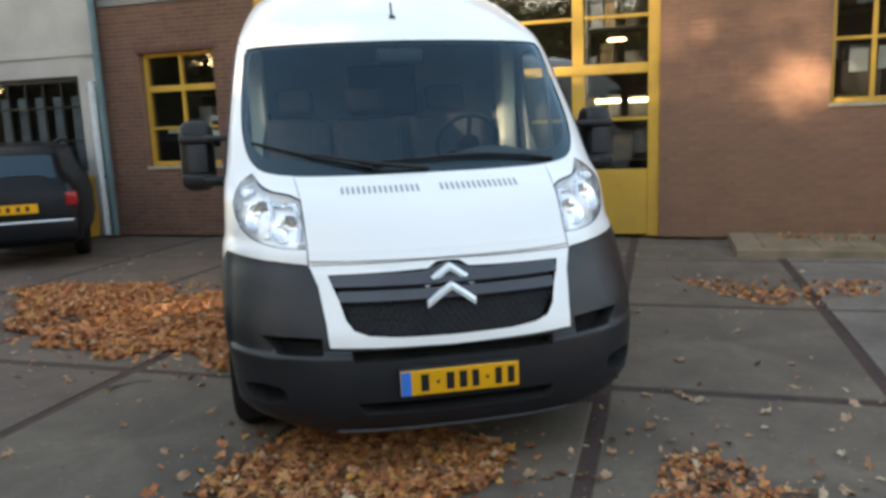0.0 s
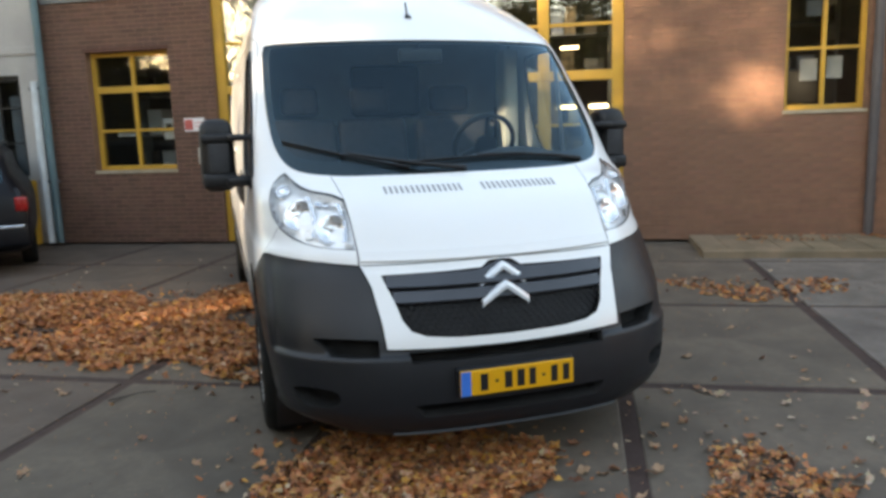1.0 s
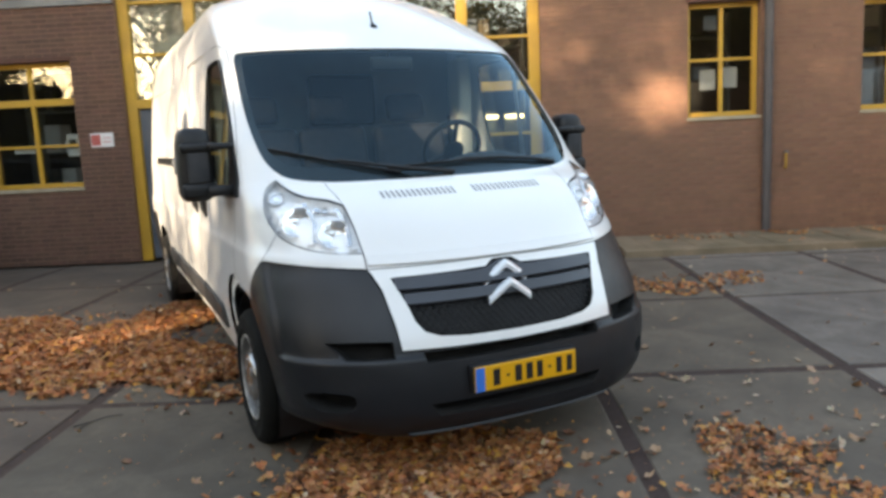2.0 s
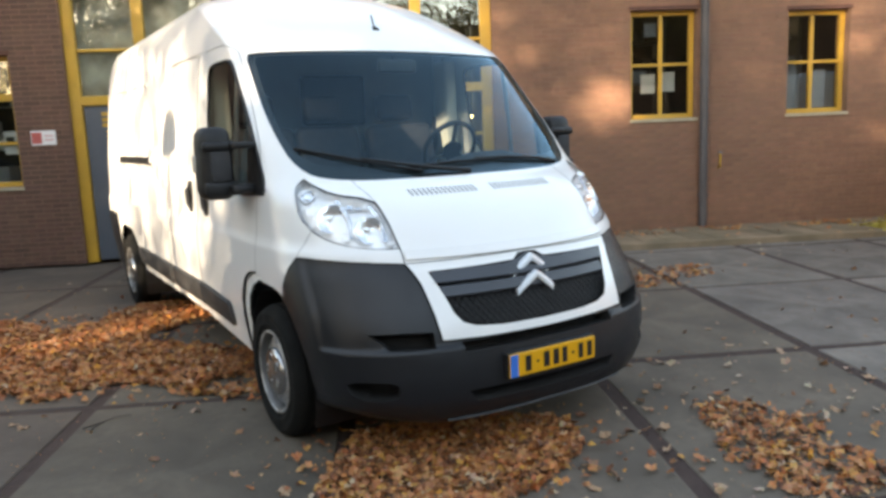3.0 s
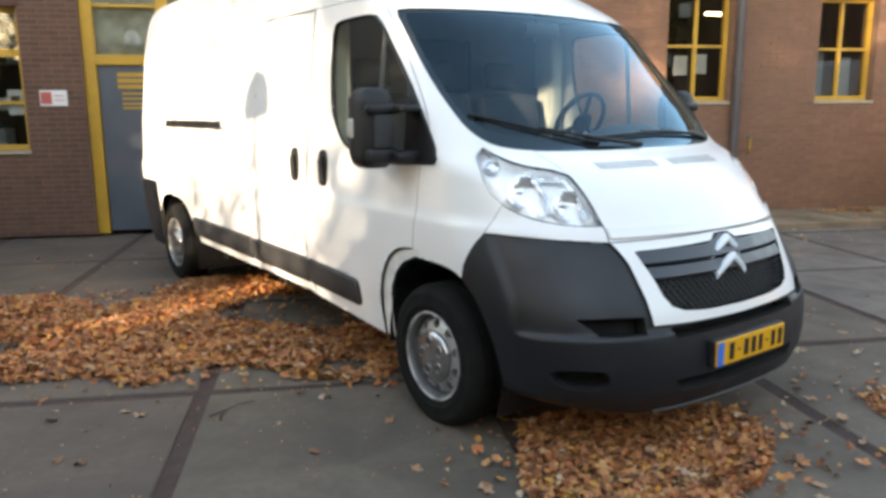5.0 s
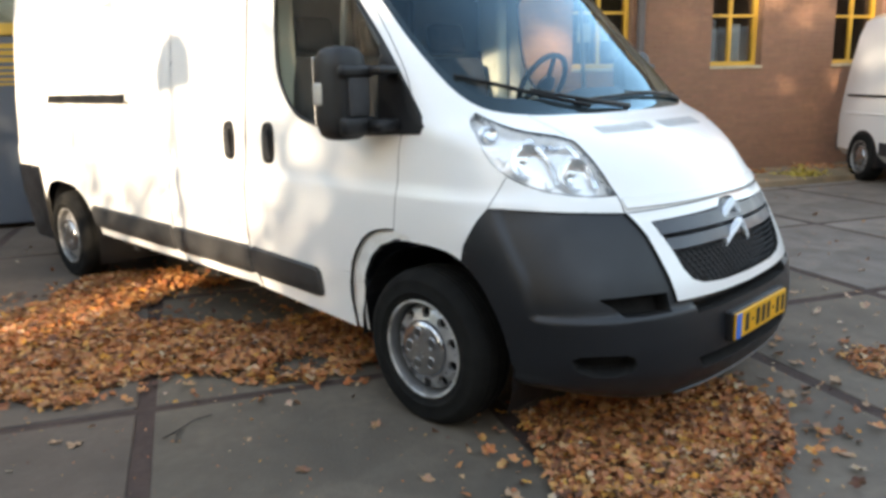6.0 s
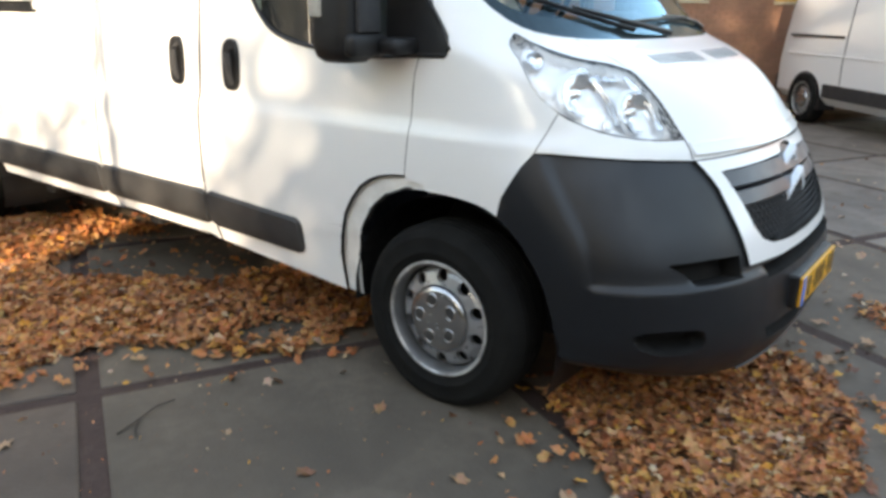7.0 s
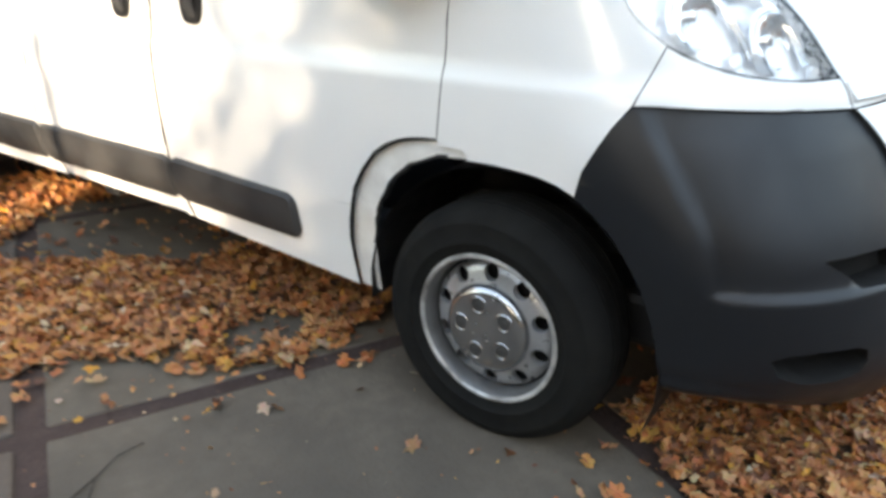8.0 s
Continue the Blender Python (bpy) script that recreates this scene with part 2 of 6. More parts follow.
TREELEAF = leaf_material("tree_leaves", [(0.0, (0.07, 0.06, 0.02)), (1.0, (0.30, 0.20, 0.05)), (0.5, (0.16, 0.12, 0.03))])


# ---- building blocks ----
def mesh_object(name, bm, mat, parent=None, smooth=None):
    me = bpy.data.meshes.new(name)
    bm.normal_update()
    bm.to_mesh(me)
    bm.free()
    for m in (mat if isinstance(mat, (list, tuple)) else [mat]):
        me.materials.append(m)
    ob = new(name, me)
    if smooth is not None:
        for p in me.polygons:
            p.use_smooth = True
        me.set_sharp_from_angle(angle=radians(smooth))
    if parent:
        ob.parent = parent
    return ob


def part(name, bm, mat, parent, label="", smooth=None):
    ob = mesh_object(name, bm, mat, parent, smooth)
    return tagged(ob, label) if label else ob


def thing(name, at, label, category, group="", kind="", turn=0.0):
    ob = new(name)
    ob.matrix_world = pose(*at, 0, 0, turn)
    return tagged(ob, label, category, group, kind)


def add_box(bm, lo, hi, bevel=0.0, m=None, seg=2):
    """A box between two corners, with rounded edges, set by a matrix."""
    r = bmesh.ops.create_cube(bm, size=1.0)
    vs = r["verts"]
    for v in vs:
        v.co = Vector([lo[i] + (v.co[i] + 0.5) * (hi[i] - lo[i]) for i in range(3)])
    if bevel:
        es = list({e for v in vs for e in v.link_edges})
        r2 = bmesh.ops.bevel(bm, geom=es, offset=bevel, segments=seg, affect="EDGES", profile=0.5)
        vs = list({v for f in r2["faces"] for v in f.verts} | {v for v in vs if v.is_valid})
    if m is not None:
        bmesh.ops.transform(bm, matrix=m, verts=vs)
    return vs


def box(lo, hi, bevel=0.0, m=None, seg=2):
    bm = bmesh.new()
    add_box(bm, lo, hi, bevel, m, seg)
    return bm


def add_lathe(bm, profile, steps=40, m=None):
    """Turns (radius, height) pairs round z."""
    rings = []
    for r, h in profile:
        rings.append([bm.verts.new((r * math.cos(2 * math.pi * k / steps), r * math.sin(2 * math.pi * k / steps), h)) for k in range(steps)]
                     if r > 1e-5 else [bm.verts.new((0, 0, h))])
    for a, b in zip(rings, rings[1:]):
        for k in range(steps):
            q = [a[k % len(a)], a[(k + 1) % len(a)], b[(k + 1) % len(b)], b[k % len(b)]]
            q = list(dict.fromkeys(q))
            if len(q) > 2:
                bm.faces.new(q)
    vs = [v for r in rings for v in r]
    if m is not None:
        bmesh.ops.transform(bm, matrix=m, verts=vs)
    return vs


def add_tube(bm, points, radius, sides=8, radii=None):
    """A round bar along a line of points."""
    rings = []
    pts = [Vector(p) for p in points]
    up = Vector((0, 0, 1))
    for i, p in enumerate(pts):
        d = (pts[min(i + 1, len(pts) - 1)] - pts[max(i - 1, 0)]).normalized()
        a = d.cross(up if abs(d.z) < 0.95 else Vector((1, 0, 0))).normalized()
        b = d.cross(a)
        r = radii[i] if radii else radius
        rings.append([bm.verts.new(p + r * (math.cos(2 * math.pi * k / sides) * a + math.sin(2 * math.pi * k / sides) * b)) for k in range(sides)])
    for r1, r2 in zip(rings, rings[1:]):
        for k in range(sides):
            bm.faces.new((r1[k], r1[(k + 1) % sides], r2[(k + 1) % sides], r2[k]))
    bm.faces.new(rings[0])
    bm.faces.new(rings[-1][::-1])
    return [v for r in rings for v in r]


def add_prism(bm, outline, depth, m):
    """A flat outline (x, y) raised to a depth along z, set by a matrix."""
    lo = [bm.verts.new(m @ Vector((x, y, 0))) for x, y in outline]
    hi = [bm.verts.new(m @ Vector((x, y, depth))) for x, y in outline]
    bm.faces.new(lo[::-1])
    bm.faces.new(hi)
    n = len(lo)
    for k in range(n):
        bm.faces.new((lo[k], lo[(k + 1) % n], hi[(k + 1) % n], hi[k]))
    return lo + hi


# ---- the wall's own frame: u along it, d into the building, z up ----
WALL = Matrix.Translation((-1.09, 7.93, 0)) @ Matrix.Rotation(radians(-27.0), 4, "Z")


# ---- ground: concrete slabs with dark joints, laid square to the wall ----
SLAB_U, SLAB_V, U0, V0 = 1.53, 1.99, 0.52, 3.57
bm = bmesh.new()
r = bmesh.ops.create_grid(bm, x_segments=1, y_segments=1, size=900)
for v in r["verts"]:
    v.co.z = GZ - 0.009
ground = tagged(mesh_object("ground", bm, JOINT), "dark dirty joints and bare ground between concrete yard slabs", "ground", kind="structure")


def slab_mesh(seed, mat):
    rnd = random.Random(seed)
    bm = bmesh.new()
    w, l, g = SLAB_U / 2 - 0.042, SLAB_V / 2 - 0.042, 0.010
    vs = add_box(bm, (-w, -l, -0.10), (w, l, 0.0), g, seg=2)
    for v in bm.verts:
        v.co.x += rnd.uniform(-0.002, 0.002)
        v.co.y += rnd.uniform(-0.002, 0.002)
    me = bpy.data.meshes.new("slab")
    bm.to_mesh(me)
    bm.free()
    me.materials.append(mat)
    return me


pavement = thing("pavement", (0, 0, 0), "worn grey concrete yard slabs with dark joints and fallen leaves", "pavement", kind="structure")
SLABS = {mat: [slab_mesh(k, mat) for k in range(5)] for mat in (CONCRETE, CONCRETE_PALE, CONCRETE_DARK)}
rnd = random.Random(3)
for iu in range(-9, 13):
    for iv in range(-1, 8):
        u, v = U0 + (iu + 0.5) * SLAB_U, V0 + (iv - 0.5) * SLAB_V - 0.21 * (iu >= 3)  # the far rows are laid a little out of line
        # slab tone goes by row: paler to the right, darker to the left
        kind_of = CONCRETE_PALE if iu >= 4 else CONCRETE_DARK if iu <= 0 else CONCRETE
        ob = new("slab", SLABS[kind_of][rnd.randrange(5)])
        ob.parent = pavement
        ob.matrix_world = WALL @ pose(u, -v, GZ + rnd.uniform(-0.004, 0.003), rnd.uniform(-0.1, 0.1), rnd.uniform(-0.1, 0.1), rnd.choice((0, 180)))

# ---- the brick hall ----
U_LEFT, U_RIGHT, TOP = -2.54, 14.5, 5.2
OPENINGS = {"gate": (0.0, 5.40, 0.0, 4.3), "left": (-1.90, -0.66, 1.03, 2.66), "a": (7.26, 8.17, 1.55, 2.97), "b": (9.44, 10.31, 1.55, 2.92), "c": (11.62, 12.5, 1.55, 2.92)}
wall = thing("wall_north", (0, 0, 0), "weathered reddish brown brick wall of an old industrial hall", "wall", kind="structure")


def solid_spans(z0, z1):
    """Stretches of wall left between the openings in a band of heights."""
    cuts = sorted((a, b) for a, b, lo, hi in OPENINGS.values() if lo < z1 - 1e-4 and hi > z0 + 1e-4)
    out, u = [], U_LEFT
    for a, b in cuts:
        if a > u:
            out.append((u, a))
        u = max(u, b)
    if u < U_RIGHT:
        out.append((u, U_RIGHT))
    return out


levels = sorted({0.0, TOP} | {z for o in OPENINGS.values() for z in o[2:]})
bm = bmesh.new()
for z0, z1 in zip(levels, levels[1:]):
    for u0, u1 in solid_spans(z0, z1):
        add_box(bm, (u0, 0.0, z0), (u1, 0.32, z1))
core = part("wall_core", bm, MORTAR, wall)
core.matrix_world = WALL

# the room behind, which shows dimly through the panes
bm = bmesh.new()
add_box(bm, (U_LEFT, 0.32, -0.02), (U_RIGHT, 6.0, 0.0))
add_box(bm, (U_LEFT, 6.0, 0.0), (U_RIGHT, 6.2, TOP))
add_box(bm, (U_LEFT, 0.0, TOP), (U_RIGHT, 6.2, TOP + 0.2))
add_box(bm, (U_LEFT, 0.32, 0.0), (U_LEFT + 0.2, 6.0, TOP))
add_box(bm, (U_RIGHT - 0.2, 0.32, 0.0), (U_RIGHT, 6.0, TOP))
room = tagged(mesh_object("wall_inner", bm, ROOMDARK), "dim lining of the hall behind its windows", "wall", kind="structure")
room.matrix_world = WALL


def window(name, key, bars_u, bars_z, thick=(), d=0.145, w=0.060, tint=PANE):
    """A yellow wooden window in an opening: frame, glazing bars, sill and one pane a field."""
    u0, u1, z0, z1 = OPENINGS[key]
    top = thing(name, (0, 0, 0), "yellow painted wooden window with small dark panes", "window", kind="structure")
    fr = bmesh.new()
    add_box(fr, (u0, d - 0.03, z0), (u0 + w, d + 0.05, z1), 0.006)
    add_box(fr, (u1 - w, d - 0.03, z0), (u1, d + 0.05, z1), 0.006)
    add_box(fr, (u0 + w, d - 0.028, z1 - w), (u1 - w, d + 0.048, z1), 0.006)
    add_box(fr, (u0 + w, d - 0.028, z0), (u1 - w, d + 0.048, z0 + w), 0.006)
    part("window_frame", fr, YELLOW, top).matrix_world = WALL
    us, zs = [u0 + w, *bars_u, u1 - w], [z0 + w, *bars_z, z1 - w]
    for b in bars_u:
        part("glazing_bar", box((b - 0.024, d - 0.022, z0 + w), (b + 0.024, d + 0.04, z1 - w), 0.005), YELLOW, top).matrix_world = WALL
    for b in bars_z:
        h = 0.045 if b in thick else 0.018
        for a, c in zip(us, us[1:]):
            part("glazing_bar", box((a + 0.024 * (a != us[0]), d - 0.018, b - h), (c - 0.024 * (c != us[-1]), d + 0.036, b + h), 0.004), YELLOW, top).matrix_world = WALL
    for a, c in zip(us, us[1:]):
        for lo, hi in zip(zs, zs[1:]):
            p = part("pane", box((a, d + 0.008, lo), (c, d + 0.013, hi)), tint, top)
            p.matrix_world = WALL
            p.visible_shadow = False
    s = part("window_sill", box((u0 - 0.015, -0.022, z0 - 0.045), (u1 + 0.015, d - 0.032, z0 - 0.002), 0.006), STONE, top, "pale stone sill")
    s.matrix_world = WALL
    part("lintel", box((u0 - 0.03, -0.012, z1 + 0.001), (u1 + 0.03, 0.05, z1 + 0.05), 0.004), LINTEL, top, "thin dark red lintel").matrix_world = WALL
    return top


window("window_1", "left", (-1.28,), (1.58, 2.15), (2.15,))
window("window_2", "a", (7.715,), (2.27,))
window("window_3", "b", (9.85,), (2.24,))
window("window_4", "c", (12.06,), (2.24,))

# the wide yellow gate with a glazed upper part and a blue-grey wicket door
gate = thing("gate_1", (0, 0, 0), "wide yellow timber gate with glazed panels above", "gate", kind="structure")


def gate_bar(u0, u1, z0, z1, d0=0.06, d1=0.16, name="gate_post"):
    part(name, box((u0, d0, z0), (u1, d1, z1), 0.008), YELLOW, gate).matrix_world = WALL


gate_bar(0.0, 0.14, 0.0, 4.3)
gate_bar(5.26, 5.40, 0.0, 4.3)
gate_bar(0.14, 5.26, 4.18, 4.3, name="gate_rail")
for u in (0.92, 2.6, 4.42):
    gate_bar(u - 0.07, u + 0.07, 2.13, 4.18, 0.065, 0.155)
for u in (2.6, 4.42):
    gate_bar(u - 0.08, u + 0.08, 0.0, 2.01, 0.065, 0.155)
gate_bar(0.14, 5.26, 2.01, 2.13, 0.058, 0.158, "gate_rail")
gate_bar(2.68, 4.34, 0.02, 0.84, 0.09, 0.13, "gate_panel")
gate_bar(4.50, 5.26, 0.02, 0.84, 0.09, 0.13, "gate_panel")
for u0, u1 in ((0.14, 0.85), (0.99, 2.53), (2.67, 4.35), (4.49, 5.26)):
    for z in (2.69, 3.35):
        gate_bar(u0, u1, z - 0.02, z + 0.02, 0.09, 0.13, "glazing_bar")
    for z0, z1 in ((2.13, 2.67), (2.71, 3.33), (3.37, 4.18)):
        p = part("pane", box((u0, 0.108, z0), (u1, 0.114, z1)), GATEPANE, gate)
        p.matrix_world, p.visible_shadow = WALL, False
for u0, u1 in ((2.68, 4.34), (4.50, 5.26)):
    gate_bar(u0, u1, 1.44, 1.48, 0.09, 0.13, "glazing_bar")
    for z0, z1 in ((0.84, 1.44), (1.48, 2.01)):
        p = part("pane", box((u0, 0.108, z0), (u1, 0.114, z1)), PANE, gate)
        p.matrix_world, p.visible_shadow = WALL, False

door = thing("door_1", (0, 0, 0), "closed blue-grey door with rows of yellow lettering", "door", kind="structure")
part("door_leaf", box((0.15, 0.09, 0.03), (2.52, 0.13, 2.0), 0.006), BLUEDOOR, door).matrix_world = WALL
for k, (z, w) in enumerate(((1.90, 0.50), (1.83, 0.56), (1.76, 0.50))):
    part("lettering", box((0.36, 0.085, z - 0.024), (0.36 + w, 0.0895, z + 0.024)), YELLOW, door, "yellow lettering too small to read").matrix_world = WALL
for z, w in ((1.68, 0.44), (1.62, 0.40), (1.56, 0.36), (1.51, 0.38)):
    part("lettering", box((0.40, 0.085, z - 0.012), (0.40 + w, 0.0895, z + 0.012)), YELLOW, door, "yellow lettering too small to read").matrix_world = WALL

# drainpipe
bm = bmesh.new()
add_tube(bm, [(8.24, -0.075, 0.06), (8.24, -0.075, TOP - 0.1)], 0.055, 16)
pipe = part("pipe", bm, DARKPIPE, thing("drainpipe", (0, 0, 0), "dark painted drainpipe fixed to the brick wall", "drainpipe"), smooth=40)
pipe.matrix_world = WALL
for z in (0.5, 2.0, 3.4):
    bm = bmesh.new()
    add_tube(bm, [(8.24, -0.075, z - 0.03), (8.24, -0.075, z + 0.03)], 0.064, 16)
    add_box(bm, (8.22, -0.03, z - 0.015), (8.26, 0.02, z + 0.015))
    part("pipe_clip", bm, DARKPIPE, pipe.parent).matrix_world = WALL


# ---- the white delivery van ----
van = thing("delivery_van", (0, 0, 0), "white high-roof delivery van with dark grey plastic bumpers", "van")

def spline(pairs):
    """Smooth curve through (z, value) pairs, without overshoot."""
    xs = [p[0] for p in pairs]
    ys = [p[1] for p in pairs]
    d = [(ys[i + 1] - ys[i]) / (xs[i + 1] - xs[i]) for i in range(len(xs) - 1)]
    m = [d[0]] + [0.0 if d[i - 1] * d[i] <= 0 else 2 * d[i - 1] * d[i] / (d[i - 1] + d[i]) for i in range(1, len(d))] + [d[-1]]

    def at(x):
        x = min(max(x, xs[0]), xs[-1])
        i = 0
        while i < len(xs) - 2 and x > xs[i + 1]:
            i += 1
        h = xs[i + 1] - xs[i]
        t = (x - xs[i]) / h
        return ((2 * t**3 - 3 * t * t + 1) * ys[i] + (t**3 - 2 * t * t + t) * h * m[i]
                + (-2 * t**3 + 3 * t * t) * ys[i + 1] + (t**3 - t * t) * h * m[i + 1])
    return at


# The van's skin: at each height a rounded outline, with its nose, half width, corner length and squareness.
NOSE = spline([(0.20, 0.06), (0.24, 0.0), (0.30, -0.025), (0.40, -0.03), (0.50, -0.02), (0.60, 0.0), (0.75, 0.05), (0.88, 0.105),
               (0.917, 0.135), (0.95, 0.147), (1.0, 0.185), (1.10, 0.275), (1.17, 0.365), (1.23, 0.48), (1.265, 0.57), (1.29, 0.62),
               (1.50, 0.836), (1.75, 1.095), (1.995, 1.35), (2.14, 1.56), (2.28, 1.80), (2.42, 2.10), (2.50, 2.42), (2.525, 2.75), (2.535, 3.2)])
HALF = spline([(0.20, 0.945), (0.30, 0.970), (0.45, 0.990), (0.60, 1.012), (0.90, 1.026), (0.97, 1.024), (1.01, 1.012), (1.25, 1.0),
               (1.60, 0.968), (2.0, 0.922), (2.2, 0.885), (2.35, 0.835), (2.44, 0.765), (2.50, 0.64), (2.525, 0.45), (2.535, 0.22)])
CORNER = spline([(0.2, 0.6), (0.6, 0.62), (0.95, 0.70), (1.1, 0.62), (1.29, 0.40), (1.6, 0.32), (2.0, 0.27), (2.2, 0.42), (2.42, 0.62), (2.535, 0.8)])
SQUARE = spline([(0.2, 2.6), (0.6, 2.5), (0.85, 2.2), (0.95, 2.15), (1.1, 2.2), (1.29, 2.35), (2.0, 2.3), (2.2, 2.2), (2.535, 2.1)])
TAIL = 5.93


def skin(x, y, z):
    """Below nought inside the van's skin, above it outside."""
    a, n, L, f = HALF(z), SQUARE(z), CORNER(z), NOSE(z)
    u = abs(x) / a
    v = max(0.0, (f + L - y) / L)
    return (u**n + v**n) ** (1 / n) - 1



def skin_normal(p):
    e = 0.004
    x, y, z = abs(p[0]), p[1], min(max(p[2], 0.21), 2.53)
    g = Vector((skin(x + e, y, z) - skin(max(x - e, 0), y, z), skin(x, y + e, z) - skin(x, y - e, z), skin(x, y, z + e) - skin(x, y, z - e)))
    if p[0] < 0:
        g.x = -g.x
    return g.normalized() if g.length > 1e-9 else Vector((0, 0, 1))


def front_y(x, z):
    a, n, L, f = HALF(z), SQUARE(z), CORNER(z), NOSE(z)
    u = min(abs(x) / a, 0.9999)
    return f + L - L * (1 - u**n) ** (1 / n)


def side_x(y, z):
    a, n, L, f = HALF(z), SQUARE(z), CORNER(z), NOSE(z)
    v = min(max(0.0, (f + L - y) / L), 0.9999)
    return a * (1 - v**n) ** (1 / n)


def inside(x, y, poly):
    hit = False
    for (x1, y1), (x2, y2) in zip(poly, poly[1:] + poly[:1]):
        if (y1 > y) != (y2 > y) and x < (x2 - x1) * (y - y1) / (y2 - y1) + x1:
            hit = not hit
    return hit


def both(half):
    """A closed outline from its left half, from the bottom middle round to the top middle."""
    return half + [(-x, z) for x, z in reversed(half) if abs(x) > 1e-6]


# outlines seen from the front (x, z)
SCREEN = both([(0, 1.281), (-0.40, 1.283), (-0.62, 1.288), (-0.74, 1.300), (-0.815, 1.324), (-0.863, 1.38), (-0.887, 1.46), (-0.897, 1.6), (-0.890, 1.8), (-0.876, 1.94), (-0.862, 1.972), (-0.81, 1.984), (-0.5, 1.991), (0, 1.996)])
GRILLE = both([(0, 0.617), (-0.25, 0.622), (-0.37, 0.634), (-0.43, 0.656), (-0.462, 0.70), (-0.485, 0.78), (-0.523, 0.877), (-0.30, 0.882), (-0.09, 0.888), (-0.05, 0.915), (0, 0.918)])
PANEL = both([(0, 0.573), (-0.30, 0.578), (-0.542, 0.585), (-0.553, 0.70), (-0.572, 0.832), (-0.607, 0.918), (-0.33, 0.923), (0, 0.928)])
HOOD = both([(0, 0.928), (-0.33, 0.923), (-0.607, 0.918), (-0.606, 0.985), (-0.614, 1.10), (-0.624, 1.20), (-0.648, 1.288), (-0.62, 1.288), (-0.40, 1.283), (0, 1.281)])
LIGHT = [(-0.85, 1.308), (-0.905, 1.268), (-0.935, 1.215), (-0.941, 1.15), (-0.916, 1.075), (-0.845, 1.018), (-0.735, 0.990), (-0.606, 0.984), (-0.613, 1.08), (-0.622, 1.192), (-0.665, 1.212), (-0.76, 1.232), (-0.81, 1.262)]
FOG_HI = [(-0.835, 0.628), (-0.70, 0.630), (-0.575, 0.624), (-0.575, 0.556), (-0.70, 0.556), (-0.765, 0.560), (-0.79, 0.590)]
FOG_LO = [(-0.915, 0.400), (-0.895, 0.413), (-0.85, 0.418), (-0.77, 0.414), (-0.745, 0.402), (-0.737, 0.372), (-0.75, 0.350), (-0.80, 0.334), (-0.86, 0.336), (-0.90, 0.362)]
INTAKE = [(-0.44, 0.345), (0.44, 0.345), (0.40, 0.296), (-0.40, 0.296)]
SLOT = [(-0.45, 0.568), (0.45, 0.568), (0.44, 0.527), (-0.44, 0.527)]
# outlines seen from the side (y, z)
ARCH_F = [(0.50, 0.15), (0.515, 0.36), (0.545, 0.50), (0.60, 0.61), (0.68, 0.70), (0.78, 0.755), (0.90, 0.774), (1.02, 0.774), (1.13, 0.762), (1.247, 0.708), (1.335, 0.60), (1.383, 0.45), (1.392, 0.15)]
ARCH_R = [(4.36, 0.15), (4.40, 0.42), (4.50, 0.56), (4.62, 0.67), (4.77, 0.725), (4.98, 0.74), (5.19, 0.725), (5.33, 0.65), (5.42, 0.52), (5.46, 0.40), (5.48, 0.15)]
DOOR_F = [(1.468, 0.24), (1.470, 0.33), (1.472, 0.455), (1.425, 0.624), (1.335, 0.748), (1.235, 0.80), (1.119, 0.816), (1.10, 0.98), (1.088, 1.17), (1.055, 1.25), (1.01, 1.35), (1.09, 1.50), (1.30, 1.755), (1.50, 1.97), (1.62, 2.03), (1.80, 2.055), (2.262, 2.056), (2.268, 1.4), (2.289, 0.97), (2.308, 0.60), (2.285, 0.45), (2.25, 0.35), (2.24, 0.24)]
SLIDER = [(2.24, 0.24), (2.25, 0.35), (2.285, 0.45), (2.308, 0.60), (2.289, 0.97), (2.268, 1.4), (2.262, 2.056), (2.98, 2.06), (3.06, 2.04), (3.10, 1.94), (3.105, 1.4), (3.16, 0.86), (3.195, 0.62), (3.16, 0.47), (3.10, 0.38), (3.09, 0.24)]
GLASS_F = [(0.965, 1.233), (1.10, 1.228), (1.36, 1.218), (1.72, 1.262), (1.87, 1.34), (1.965, 1.48), (2.0, 1.66), (2.005, 1.88), (1.985, 1.935), (1.92, 1.955), (1.62, 1.955), (1.52, 1.915), (1.40, 1.80), (1.19, 1.575), (1.04, 1.39), (0.965, 1.29), (0.950, 1.255)]
SAIL_Y = 1.22
SILL = [(1.36, 0.282), (1.47, 0.290), (2.26, 0.352), (3.2, 0.375), (4.42, 0.388)]


def smooth_line(poly, sharp=42.0):
    """Rounds an outline through its points, and leaves its sharp corners."""
    n = len(poly)
    v = [Vector(p) for p in poly]
    corner = []
    for k in range(n):
        a, b = v[k] - v[k - 1], v[(k + 1) % n] - v[k]
        corner.append(math.degrees(a.angle(b)) > sharp)
    out = []
    for k in range(n):
        p0, p1, p2, p3 = v[k - 1], v[k], v[(k + 1) % n], v[(k + 2) % n]
        if corner[k]:
            p0 = p1 * 2 - p2
        if corner[(k + 1) % n]:
            p3 = p2 * 2 - p1
        parts = max(1, min(4, round((p2 - p1).length / 0.035)))
        if corner[k] and corner[(k + 1) % n]:
            parts = 1
        for j in range(parts):
            t = j / parts
            q = 0.5 * ((2 * p1) + (p2 - p0) * t + (2 * p0 - 5 * p1 + 4 * p2 - p3) * t * t + (3 * p1 - p0 - 3 * p2 + p3) * t**3)
            out.append((q.x, q.y))
    return out


